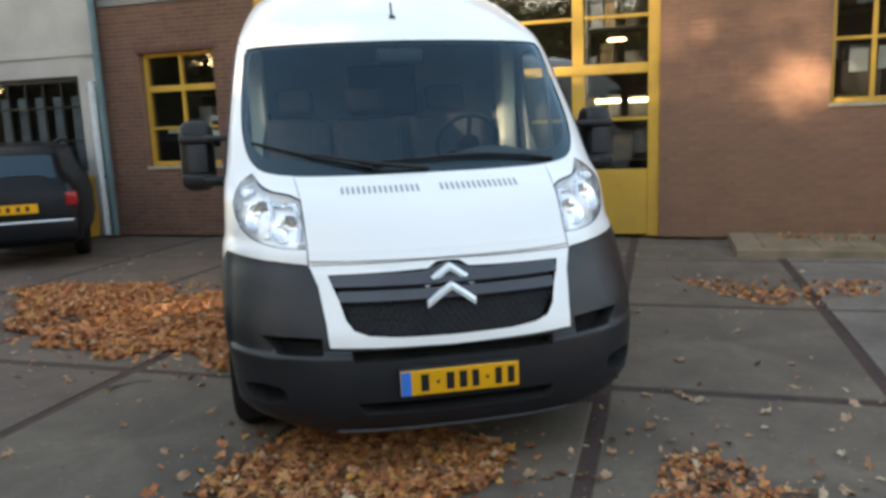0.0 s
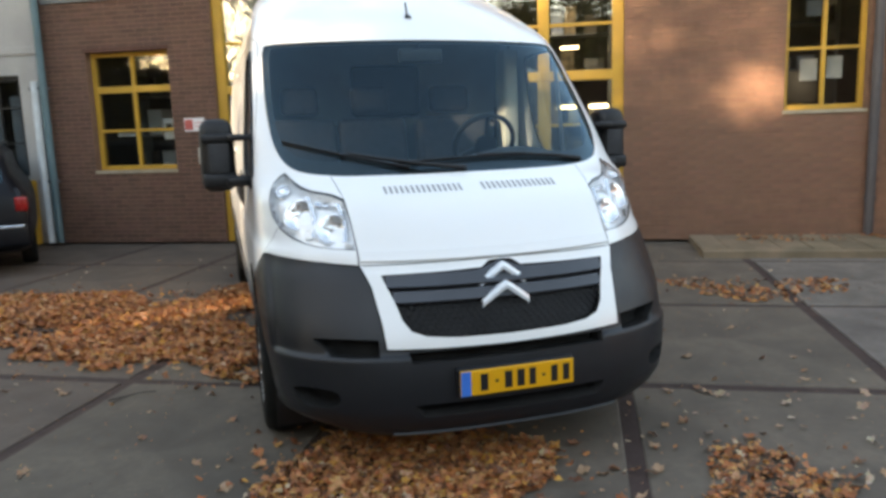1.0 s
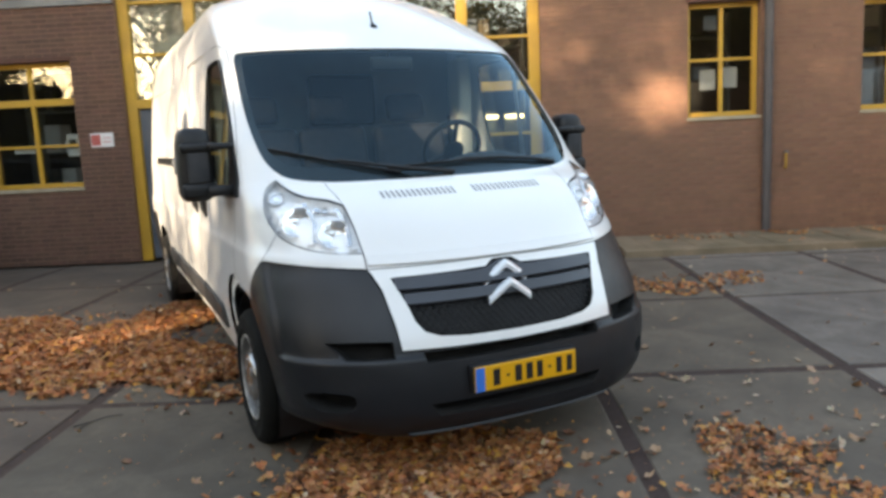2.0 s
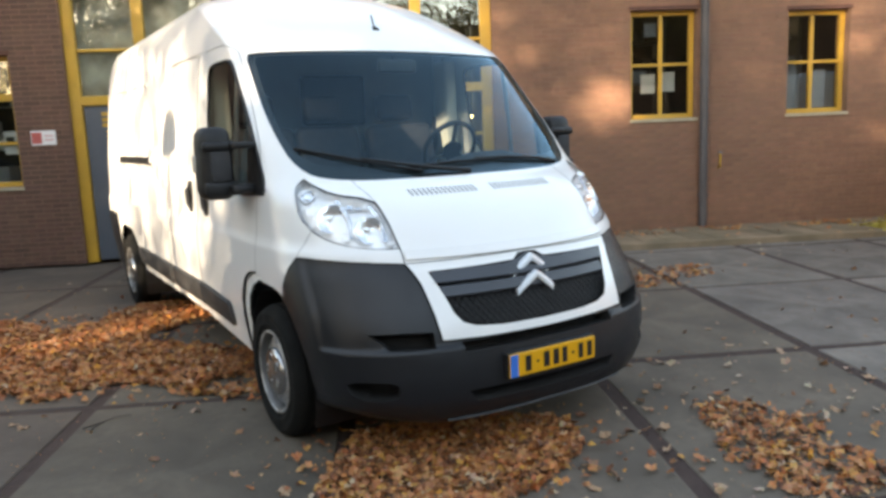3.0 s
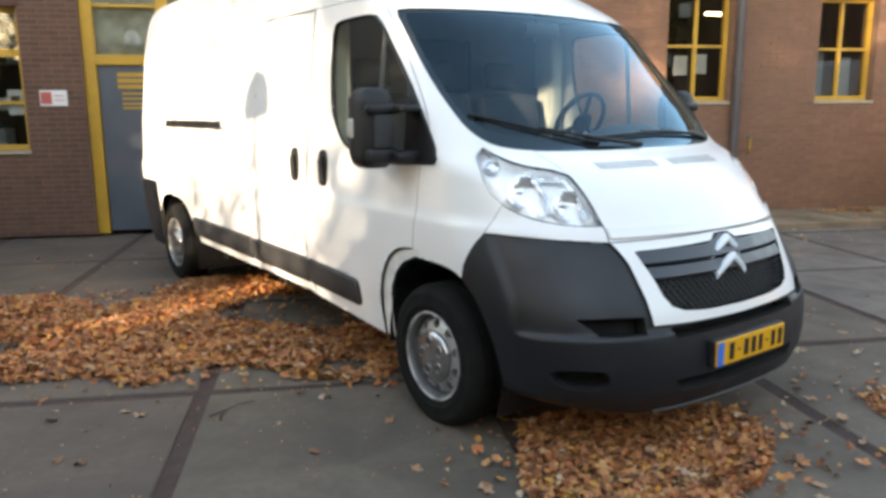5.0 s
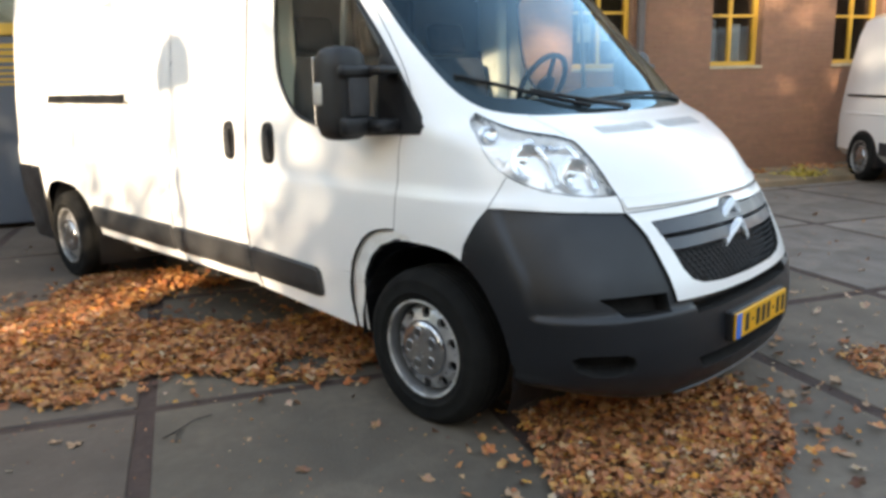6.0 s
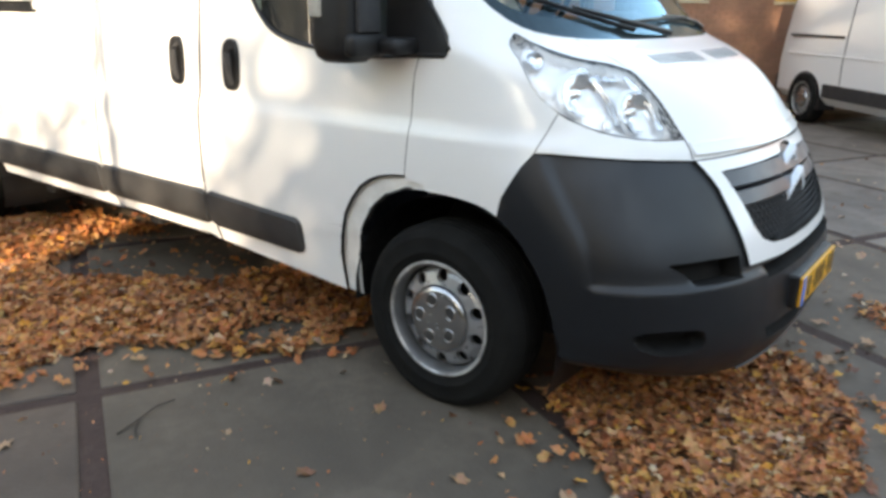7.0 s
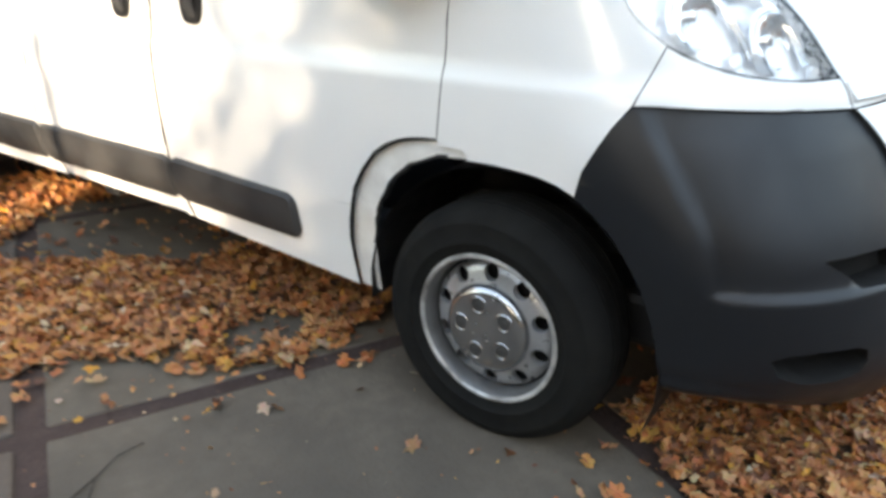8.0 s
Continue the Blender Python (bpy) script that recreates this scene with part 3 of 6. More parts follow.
SCREEN, LIGHT = smooth_line(SCREEN), smooth_line(LIGHT)
ARCH_F, ARCH_R, DOOR_F, SLIDER, GLASS_F = (smooth_line(p) for p in (ARCH_F, ARCH_R, DOOR_F, SLIDER, GLASS_F))
WING_CUT = [(0.74, 0.70), (0.715, 0.80), (0.66, 0.90), (0.625, 0.952), (0.59, 1.06)]


def crease_y(z):
    """Where the bumper's wheel arch lip begins, at a height."""
    return 0.405 + 0.30 * max(0.0, z - 0.50) + 0.35 * max(0.0, z - 0.70)


def skin_mesh():
    zs = [0.20 + 0.03 * k for k in range(24)] + [0.54, 0.546, 0.552, 0.564, 0.57] + [0.93 + 0.025 * k for k in range(15)] + [1.305 + 0.04 * k for k in range(17)]
    zs += [1.985 + 0.03 * k for k in range(14)] + [2.40, 2.425, 2.445, 2.465, 2.48, 2.495, 2.508, 2.517, 2.525, 2.531, 2.535]
    zs = sorted(set(round(z, 4) for z in zs))
    rows = []
    bm = bmesh.new()
    NF, NS = 30, 34
    for z in zs:
        a, n, L, f = HALF(z), SQUARE(z), CORNER(z), NOSE(z)
        pts = []
        for k in range(NF + 1):
            s = k / NF
            th = s * math.pi / 2
            cx, sy = math.sin(th) ** (2 / n) if th > 0 else 0.0, math.cos(th) ** (2 / n) if k < NF else 0.0
            pts.append((a * cx, f + L - L * sy))
        y0 = f + L
        for k in range(1, NS + 1):
            pts.append((a, y0 + (TAIL - 0.06 - y0) * k / NS))
        for k in range(1, 5):
            th = k / 4 * math.pi / 2
            pts.append((a - 0.06 * (1 - math.cos(th)), TAIL - 0.06 + 0.06 * math.sin(th)))
        pts.append((0.0, TAIL))
        left = [(-x, y) for x, y in pts[1:-1]]
        row = [bm.verts.new((x, y, z)) for x, y in pts]
        mir = [row[0]] + [bm.verts.new((x, y, z)) for x, y in left] + [row[-1]]
        rows.append((row, mir))
    for (r1, m1), (r2, m2) in zip(rows, rows[1:]):
        for k in range(len(r1) - 1):
            bm.faces.new((r1[k], r1[k + 1], r2[k + 1], r2[k]))
            bm.faces.new((m1[k + 1], m1[k], m2[k], m2[k + 1]))
    r, m = rows[-1]
    for k in range(len(r) - 1):
        q = [r[k], r[k + 1], m[k + 1], m[k]]
        q = list(dict.fromkeys(q))
        if len(q) > 2:
            bm.faces.new(q)
    return bm


def cut(bm, line, axis, where, closed=True):
    """Cuts the faces near a line drawn in the projection along an axis, so that edges lie on the line."""
    i, j = (1, 2) if axis == 0 else (0, 2)
    pairs = list(zip(line, line[1:] + (line[:1] if closed else [])))
    if not closed:
        pairs = pairs[: len(line) - 1]
    xs, zs = [p[0] for p in line], [p[1] for p in line]
    near = []
    for f in bm.faces:
        a, b = [v.co[i] for v in f.verts], [v.co[j] for v in f.verts]
        if max(a) > min(xs) - 0.01 and min(a) < max(xs) + 0.01 and max(b) > min(zs) - 0.01 and min(b) < max(zs) + 0.01 and where(f.calc_center_median()):
            near.append(f)
    for p, q in pairs:
        near = [f for f in near if f.is_valid]
        lo = [min(p[k], q[k]) - 0.002 for k in (0, 1)]
        hi = [max(p[k], q[k]) + 0.002 for k in (0, 1)]
        d = (q[0] - p[0], q[1] - p[1])
        no, co = Vector((0, 0, 0)), Vector((0, 0, 0))
        no[i], no[j] = -d[1], d[0]
        co[i], co[j] = p
        faces = []
        for f in near:
            a = [v.co[i] for v in f.verts]
            b = [v.co[j] for v in f.verts]
            if max(a) >= lo[0] and min(a) <= hi[0] and max(b) >= lo[1] and min(b) <= hi[1]:
                faces.append(f)
        if faces and no.length > 1e-9:
            geom = list({v for f in faces for v in f.verts} | {e for f in faces for e in f.edges}) + faces
            res = bmesh.ops.bisect_plane(bm, geom=geom, dist=0.0008, plane_co=co, plane_no=no.normalized())
            have = set(near)
            near += [g for g in res["geom"] if isinstance(g, bmesh.types.BMFace) and g not in have]


bm = skin_mesh()
low = lambda c: c.y < 0.8 and c.z < 1.0  # noqa: E731
mirror_2d = lambda poly: [(-x, z) for x, z in poly]  # noqa: E731
cut(bm, SCREEN, 1, lambda c: c.y < 1.7 and c.z > 1.25)
for poly in (GRILLE, PANEL, SLOT, INTAKE):
    cut(bm, poly, 1, low)
for poly in (FOG_HI, FOG_LO, mirror_2d(FOG_HI), mirror_2d(FOG_LO)):
    cut(bm, poly, 1, low)
cut(bm, HOOD, 1, lambda c: c.y < 0.9 and 0.88 < c.z < 1.32)
for poly in (LIGHT, mirror_2d(LIGHT)):
    cut(bm, poly, 1, lambda c: c.y < 1.0 and 0.95 < c.z < 1.33)
cut(bm, [(-1.1, 0.948), (-0.968, 0.949), (-0.80, 0.932), (-0.607, 0.918)], 1, lambda c: c.y < 0.75 and c.x < 0, closed=False)
cut(bm, [(1.1, 0.948), (0.968, 0.949), (0.80, 0.932), (0.607, 0.918)], 1, lambda c: c.y < 0.75 and c.x > 0, closed=False)
edge_on = lambda c: abs(c.x) > 0.75  # noqa: E731
for poly in (ARCH_F, ARCH_R, DOOR_F, GLASS_F):
    cut(bm, poly, 0, edge_on)
cut(bm, [(SAIL_Y, 1.20), (SAIL_Y + 0.01, 1.62)], 0, lambda c: edge_on(c) and c.y < 1.6, closed=False)
cut(bm, SLIDER, 0, lambda c: c.x < -0.75)
cut(bm, SILL, 0, lambda c: abs(c.x) > 0.75 and 1.3 < c.y < 4.5, closed=False)
for d in (-0.045, -0.03, -0.015, 0.0):
    cut(bm, [(crease_y(0.21 + 0.1 * k) + d, 0.21 + 0.1 * k) for k in range(8)], 0, lambda c: abs(c.x) > 0.75 and c.y < 0.8 and c.z < 0.93, closed=False)
cut(bm, WING_CUT, 0, lambda c: abs(c.x) > 0.8 and c.y < 0.9, closed=False)


def wing_line(z):
    for (y0, z0), (y1, z1) in zip(WING_CUT, WING_CUT[1:]):
        if z <= z1:
            return y0 + (y1 - y0) * (z - z0) / (z1 - z0)
    return WING_CUT[-1][0]


def which(c):
    x, y, z = c
    ax = -abs(x)
    if ax < -0.75 and (inside(y, z, ARCH_F) or inside(y, z, ARCH_R)):
        return None
    if z < 0.40 and 1.36 < y < 4.42 and abs(x) > 0.6:
        for (y0, z0), (y1, z1) in zip(SILL, SILL[1:]):
            if y0 <= y <= y1 and z < z0 + (z1 - z0) * (y - y0) / (y1 - y0):
                return None
    if y < 1.7 and z > 1.25 and inside(x, z, SCREEN) and abs(ax) < 0.9:
        return "windscreen"
    if ax < -0.75 and inside(y, z, GLASS_F):
        return ("sail" if y < SAIL_Y else "side_window") + ("_r" if x < 0 else "_l")
    if y < 1.0:
        if inside(x, z, GRILLE):
            return "grille"
        if inside(x, z, PANEL):
            return "grille_surround"
        if inside(x, z, HOOD) and y < 0.8:
            return "bonnet"
        if inside(ax, z, LIGHT):
            return "headlight" + ("_r" if x < 0 else "_l")
        top = 0.918 + (abs(x) - 0.607) * (0.031 / 0.361) if abs(x) > 0.607 else 0.92
        if z < min(top, 0.949) and y < wing_line(z):
            if inside(ax, z, FOG_HI) or inside(ax, z, FOG_LO) or inside(x, z, SLOT) or inside(x, z, INTAKE):
                return "recess"
            return "front_bumper"
    if ax < -0.75 and 1.0 < y < 1.48 and z < 0.83 and not inside(y, z, DOOR_F) and (y > 1.119 or z < 0.80):
        return "flange" + ("_r" if x < 0 else "_l")
    if ax < -0.75 and inside(y, z, DOOR_F):
        return "front_door" + ("_r" if x < 0 else "_l")
    if x < -0.75 and inside(y, z, SLIDER):
        return "sliding_door"
    if z < 1.07 and abs(x) > 0.6 and y < wing_line(z):
        return "lamp_surround" + ("_r" if x < 0 else "_l")
    if z < 0.83 and y > 5.42:
        return "rear_bumper"
    return "shell"


PIECES = {}
for f in bm.faces:
    key = which(f.calc_center_median())
    if key:
        PIECES.setdefault(key, []).append([tuple(v.co) for v in f.verts])
bm.free()


def skin_part(name, key, mat, inset=0.0030, sink=0.006, push=0.0, label="", parent=None, thick=0.0, shape=None, dark=False):
    """One panel of the skin, with its edges turned in to leave a shut line."""
    b = bmesh.new()
    for face in PIECES[key]:
        b.faces.new([b.verts.new(p) for p in face])
    bmesh.ops.remove_doubles(b, verts=b.verts, dist=0.0012)
    bmesh.ops.dissolve_degenerate(b, edges=b.edges, dist=0.0008)
    rim = set()
    if inset:
        ring = bmesh.ops.inset_region(b, faces=list(b.faces), thickness=inset, use_boundary=True, use_even_offset=False)["faces"]
        for f in ring:
            f.material_index = 1
        rim = {v for v in b.verts if v.is_boundary}
    normals = {v: skin_normal(v.co) for v in b.verts}
    for v in b.verts:
        v.co += normals[v] * (push - (sink if v in rim else 0.0))
    if thick:
        edge = [e for e in b.edges if e.is_boundary]
        r = bmesh.ops.extrude_edge_only(b, edges=edge)
        for g in r["geom"]:
            if dark and isinstance(g, bmesh.types.BMFace):
                g.material_index = 1
        for v in [g for g in r["geom"] if isinstance(g, bmesh.types.BMVert)]:
            n = skin_normal(v.co)
            v.co -= n * thick
            normals[v] = n
    if shape:
        for v in b.verts:
            v.co = Vector(shape(v.co))
    b.verts.index_update()
    if shape:
        return part(name, b, [mat, SHUT], parent or van, label, smooth=50)
    ns = [normals.get(v, skin_normal(v.co)) for v in b.verts]
    ob = part(name, b, [mat, SHUT], parent or van, label)
    for p in ob.data.polygons:
        p.use_smooth = True
    ob.data.normals_split_custom_set_from_vertices(ns)
    return ob


shell = skin_part("body", "shell", WHITE, inset=0, label="white painted body and high roof")
skin_part("bonnet", "bonnet", WHITE)
skin_part("grille_surround", "grille_surround", WHITE, push=0.004, thick=0.02)


def bumper_shape(p):
    """The bumper's lower half and its wheel arch lip stand out beyond a soft crease."""
    n = skin_normal(p)
    rise = 0.072 * min(1.0, max(0.0, (abs(p.x) - 0.50) / 0.40)) ** 1.3
    if p.z < 0.34:
        p = Vector((p.x, p.y, 0.34 - (0.34 - p.z) * (0.14 - rise) / 0.14))
    ease = lambda v: (lambda q: q * q * (3 - 2 * q))(min(max(v, 0.0), 1.0))  # noqa: E731
    low_t = ease((0.571 - p.z) / 0.032)
    lip_t = ease((p.y - crease_y(p.z) + 0.046) / 0.047) if abs(p.x) > 0.75 else 0.0
    foot = 0.014 * ease((0.245 + rise - p.z) / 0.02)
    return p + n * (0.016 * max(low_t, lip_t, min(1.0, math.hypot(low_t, lip_t))) + foot - 0.008)


skin_part("front_bumper", "front_bumper", BUMPER, label="dark grey unpainted plastic bumper", thick=0.12, dark=True, shape=bumper_shape)
skin_part("rear_bumper", "rear_bumper", BUMPER, label="dark grey plastic rear bumper", push=0.012, thick=0.03)
for s in ("_r", "_l"):
    skin_part("lamp_surround", "lamp_surround" + s, WHITE)
    skin_part("arch_flange", "flange" + s, RUST, inset=0, push=-0.012, label="scuffed white wheel arch flange")
    d = skin_part("front_door", "front_door" + s, WHITE, inset=0.0036, sink=0.007)
    g = skin_part("side_window", "side_window" + s, SIDEGLASS, inset=0, push=-0.006, parent=d, thick=0.004)
    g.visible_shadow = False
    skin_part("mirror_sail", "sail" + s, BLACK, push=0.004, parent=d, label="black plastic triangle that carries the mirror", thick=0.02)
skin_part("sliding_door", "sliding_door", WHITE, inset=0.011, sink=0.016)
screen = skin_part("windscreen", "windscreen", GLASS, inset=0, push=-0.006, label="large raked windscreen", thick=0.004)
screen.visible_shadow = False
skin_part("grille", "grille", BLACK, inset=0, push=-0.055, label="black honeycomb grille")
skin_part("bumper_recess", "recess", SHUT, inset=0, push=-0.085)
for s in ("_r", "_l"):
    lamp = skin_part("headlight", "headlight" + s, LENS, inset=0.0022, sink=0.004, label="clear headlight lens")
    lamp.visible_shadow = False
    skin_part("reflector", "headlight" + s, LAMPSILVER, inset=0, push=-0.040, parent=lamp, thick=-0.036)


# wheels
def wheel_parts(x, y, side, owner, r=0.350, zc=0.307):
    m = pose(x, y, zc, 0, 90 * side, 0)
    k = 1.0
    b = bmesh.new()
    prof = [(0.214, -0.10), (0.228, -0.106), (0.262, -0.113), (0.297, -0.110), (0.316, -0.100), (0.328, -0.080), (0.335, -0.056), (0.328, -0.054), (0.328, -0.046), (0.335, -0.044), (0.336, -0.005), (0.329, -0.004), (0.329, 0.004), (0.336, 0.005), (0.335, 0.044), (0.328, 0.046), (0.328, 0.054), (0.335, 0.056), (0.328, 0.080), (0.316, 0.100), (0.300, 0.1085), (0.297, 0.111), (0.293, 0.111), (0.290, 0.1105), (0.276, 0.1125), (0.256, 0.1125), (0.252, 0.115), (0.246, 0.115), (0.243, 0.1105), (0.228, 0.106), (0.214, 0.10), (0.20, 0.07), (0.20, -0.07)]
    add_lathe(b, [(p if p < 0.22 else 0.214 + (p - 0.214) * (r - 0.214) / 0.122, h) for p, h in prof], 64, m)
    for v in b.verts:
        v.co.z = max(v.co.z, GZ + 0.002)
    tyre = part("wheel", b, RUBBER, owner, "black tyre on a silver steel rim", smooth=50)
    b = bmesh.new()
    add_lathe(b, [(p * k, h) for p, h in [(0.221, 0.098), (0.218, 0.106), (0.211, 0.107), (0.205, 0.101)]], 64, m)
    part("rim", b, RIMEDGE, tyre, "silver steel rim with flaking paint on its edge", smooth=40)
    b = bmesh.new()
    add_lathe(b, [(p * k, h) for p, h in [(0.205, 0.101), (0.200, 0.094), (0.197, 0.078), (0.196, 0.036)]], 64, m)
    part("rim_barrel", b, BARREL, tyre, "dull grey inside of the rim", smooth=40)
    # the disc, with ten round holes
    b = bmesh.new()
    N, R0, R1, RH, HR = 10, 0.124, 0.189, 0.1600, 0.0235
    disc = lambda q: 0.066 + (0.189 - q) * 0.26 - 0.012 * max(0.0, (q - 0.178) / 0.011)  # noqa: E731
    for i in range(N):
        a0 = 2 * math.pi * i / N
        ring, edge = [], []
        for j in range(16):
            t = 2 * math.pi * j / 16
            cx, cy = RH + HR * math.cos(t), HR * math.sin(t)
            rr, aa = math.hypot(cx, cy), math.atan2(cy, cx) + a0
            ring.append((rr * math.cos(aa), rr * math.sin(aa), disc(rr)))
            s = 1 / max(abs(math.cos(t)), abs(math.sin(t)))
            er = R0 + (R1 - R0) * (0.5 + 0.5 * s * math.cos(t))
            ea = a0 + math.pi / N * s * math.sin(t)
            edge.append((er * math.cos(ea), er * math.sin(ea), disc(er)))
        rv = [b.verts.new(m @ Vector((p[0] * k, p[1] * k, p[2]))) for p in ring]
        ev = [b.verts.new(m @ Vector((p[0] * k, p[1] * k, p[2]))) for p in edge]
        bv = [b.verts.new(m @ Vector((p[0] * k, p[1] * k, p[2] - 0.02))) for p in ring]
        for j in range(16):
            b.faces.new((ev[j], ev[(j + 1) % 16], rv[(j + 1) % 16], rv[j]))
            b.faces.new((rv[j], rv[(j + 1) % 16], bv[(j + 1) % 16], bv[j]))
    bmesh.ops.remove_doubles(b, verts=b.verts, dist=0.0008)
    part("rim_disc", b, STEEL, tyre, "silver disc with ten round holes", smooth=40)
    b = bmesh.new()
    add_lathe(b, [(0.196 * k, 0.03), (0.0, 0.03)], 32, m)
    part("brake_backing", b, BLACK, tyre)
    b = bmesh.new()
    add_lathe(b, [(p * k, h) for p, h in [(0.128, 0.076), (0.127, 0.092), (0.121, 0.103), (0.108, 0.108), (0.072, 0.110), (0.0, 0.111)]], 48, m)
    part("hub_cap", b, CHROME2, tyre, "shiny scuffed hub cap with five bolts", smooth=50)
    for i in range(5):
        t = 2 * math.pi * (i + 0.2) / 5
        mm = m @ pose(0.074 * k * math.cos(t), 0.074 * k * math.sin(t), 0.1085)
        b = bmesh.new()
        add_lathe(b, [(0.029, -0.001), (0.0275, 0.0025), (0.0245, 0.0036), (0.0215, 0.0030), (0.0195, 0.0012)], 20, mm)
        cup = part("bolt_cup", b, CHROME2, tyre, smooth=50)
        b = bmesh.new()
        add_lathe(b, [(0.0210, 0.0016), (0.010, 0.0018), (0.009, 0.0032), (0.0, 0.0034)], 12, mm)
        part("wheel_bolt", b, STEEL2, cup, smooth=40)
    return tyre


for x, s in ((-0.915, -1), (0.915, 1)):
    wheel_parts(x, 0.975, s, van)
    wheel_parts(x, 4.985, s, van)

# arch liners, floor and underbody keep the inside dark
b = bmesh.new()
add_box(b, (-0.80, 0.35, 0.26), (0.80, 5.80, 0.42), 0.03)
for y in (1.75, 2.9, 4.0):
    add_box(b, (-0.92, y - 0.05, 0.30), (0.92, y + 0.05, 0.40), 0.01)
part("underbody", b, BLACK, van, "dark underbody")


def add_liner(bm, x0, x1, yc, zc, r, a0=-2, a1=190, steps=16):
    """Half a drum over a wheel, closed on the inner side."""
    pts = [(yc + r * math.cos(radians(a0 + (a1 - a0) * k / steps)), zc + r * math.sin(radians(a0 + (a1 - a0) * k / steps))) for k in range(steps + 1)]
    o = [bm.verts.new((x0, y, z)) for y, z in pts]
    i = [bm.verts.new((x1, y, z)) for y, z in pts]
    for k in range(steps):
        bm.faces.new((o[k], o[k + 1], i[k + 1], i[k]))
    bm.faces.new(i)


for yc, r in ((0.955, 0.455), (4.93, 0.455)):
    for s in (-1, 1):
        b = bmesh.new()
        add_liner(b, s * 0.985, s * 0.45, yc, 0.30, r, -4, 202)
        part("wheel_arch_liner", b, BLACK, van, "black plastic wheel arch liner")

# rubber seal and scuffed edge of the front wheel arches
for s in (-1, 1):
    b = bmesh.new()
    line = [(1.471, 0.37), (1.472, 0.455), (1.455, 0.53), (1.425, 0.624), (1.385, 0.690), (1.335, 0.748), (1.285, 0.780), (1.235, 0.80), (1.18, 0.811), (1.119, 0.816)]
    add_tube(b, [(s * (side_x(y, z) - 0.001), y, z) for y, z in line], 0.005, 6, radii=[0.003, 0.006, 0.007, 0.007, 0.006, 0.006, 0.006, 0.005, 0.004, 0.003])
    part("arch_seal", b, SHUT, van, "black rubber seal along the wheel arch", smooth=60)
    b = bmesh.new()
    rnd = random.Random(9)
    line = [(y, z) for y, z in ARCH_F if y > 1.06 and z > 0.40]
    add_tube(b, [(s * (side_x(y, z) - 0.014), y + rnd.uniform(-0.004, 0.008), z + rnd.uniform(-0.004, 0.008)) for y, z in line], 0.01, 6, radii=[rnd.uniform(0.005, 0.010) for q in line])
    part("arch_edge", b, BLACK, van, "ragged black scuffed edge of the wheel arch", smooth=60)

# cab: floor, dashboard, bulkhead, seats and steering wheel
b = bmesh.new()
add_box(b, (-0.58, 0.75, 0.42), (0.58, 1.45, 0.48))
add_box(b, (-0.93, 1.45, 0.42), (0.93, 2.32, 0.48))
part("cab_floor", b, DARKIN, van)
b = bmesh.new()
add_box(b, (-0.90, 2.30, 0.45), (0.90, 2.34, 1.95))
add_box(b, (-0.85, 2.30, 1.95), (0.85, 2.34, 2.22))
part("bulkhead", b, PANELGREY, van, "grey cab bulkhead")
b = bmesh.new()
add_box(b, (-0.24, 2.285, 1.58), (0.24, 2.297, 1.93), 0.03)
part("bulkhead_window", b, BLACK, van, "dark bulkhead window")
b = bmesh.new()
ring = []
for x in [-0.90 + 0.1 * k for k in range(19)]:
    f = front_y(x * 0.93, 1.285) + 0.05
    hump = 0.085 * max(0.0, 1 - abs(x - 0.46) / 0.34) ** 0.7
    ring.append([b.verts.new(p) for p in ((x, f, 1.235), (x, f + 0.06, 1.268), (x, f + 0.28, 1.305 + hump), (x, 1.16, 1.300 + hump), (x, 1.22, 1.20), (x, 1.20, 1.0), (x, 1.10, 0.80), (x, f + 0.1, 0.80))])
for p, q in zip(ring, ring[1:]):
    for k in range(8):
        b.faces.new((p[k], p[(k + 1) % 8], q[(k + 1) % 8], q[k]))
b.faces.new(ring[0])
b.faces.new(ring[-1][::-1])
part("dashboard", b, DARKIN, van, "dark grey dashboard", smooth=50)
b = bmesh.new()
m = pose(0.40, 1.40, 1.395, -62, 0, 0)
add_lathe(b, [(0.185 + 0.016 * math.cos(t), 0.016 * math.sin(t)) for t in [2 * math.pi * k / 10 for k in range(11)]], 40, m)
for a in (0, 120, 240):
    add_tube(b, [m @ Vector((0.03 * math.cos(radians(a + 30)), 0.03 * math.sin(radians(a + 30)), -0.02)), m @ Vector((0.18 * math.cos(radians(a + 30)), 0.18 * math.sin(radians(a + 30)), 0))], 0.014, 8)
add_lathe(b, [(0.0, 0.0), (0.06, -0.005), (0.07, -0.03), (0.0, -0.05)], 20, m)
part("steering_wheel", b, BLACK, van, "black steering wheel", smooth=50)


def seat(x, w):
    b = bmesh.new()
    add_box(b, (x - w / 2, 1.42, 0.82), (x + w / 2, 1.95, 1.0), 0.05, seg=3)
    add_box(b, (x - w / 2, -0.07, 0.0), (x + w / 2, 0.07, 0.66), 0.05, pose(0, 1.98, 0.93, -14, 0, 0), 3)
    add_box(b, (x - w * 0.28, -0.05, 0.69), (x + w * 0.28, 0.05, 0.88), 0.045, pose(0, 1.98, 0.93, -14, 0, 0), 3)
    add_box(b, (x - w * 0.4, 1.48, 0.48), (x + w * 0.4, 1.9, 0.83), 0.02)
    part("seat", b, SEATCLOTH, van, "dark cloth seat with headrest", smooth=50)


seat(0.42, 0.52)
seat(-0.14, 0.46)
seat(-0.61, 0.46)

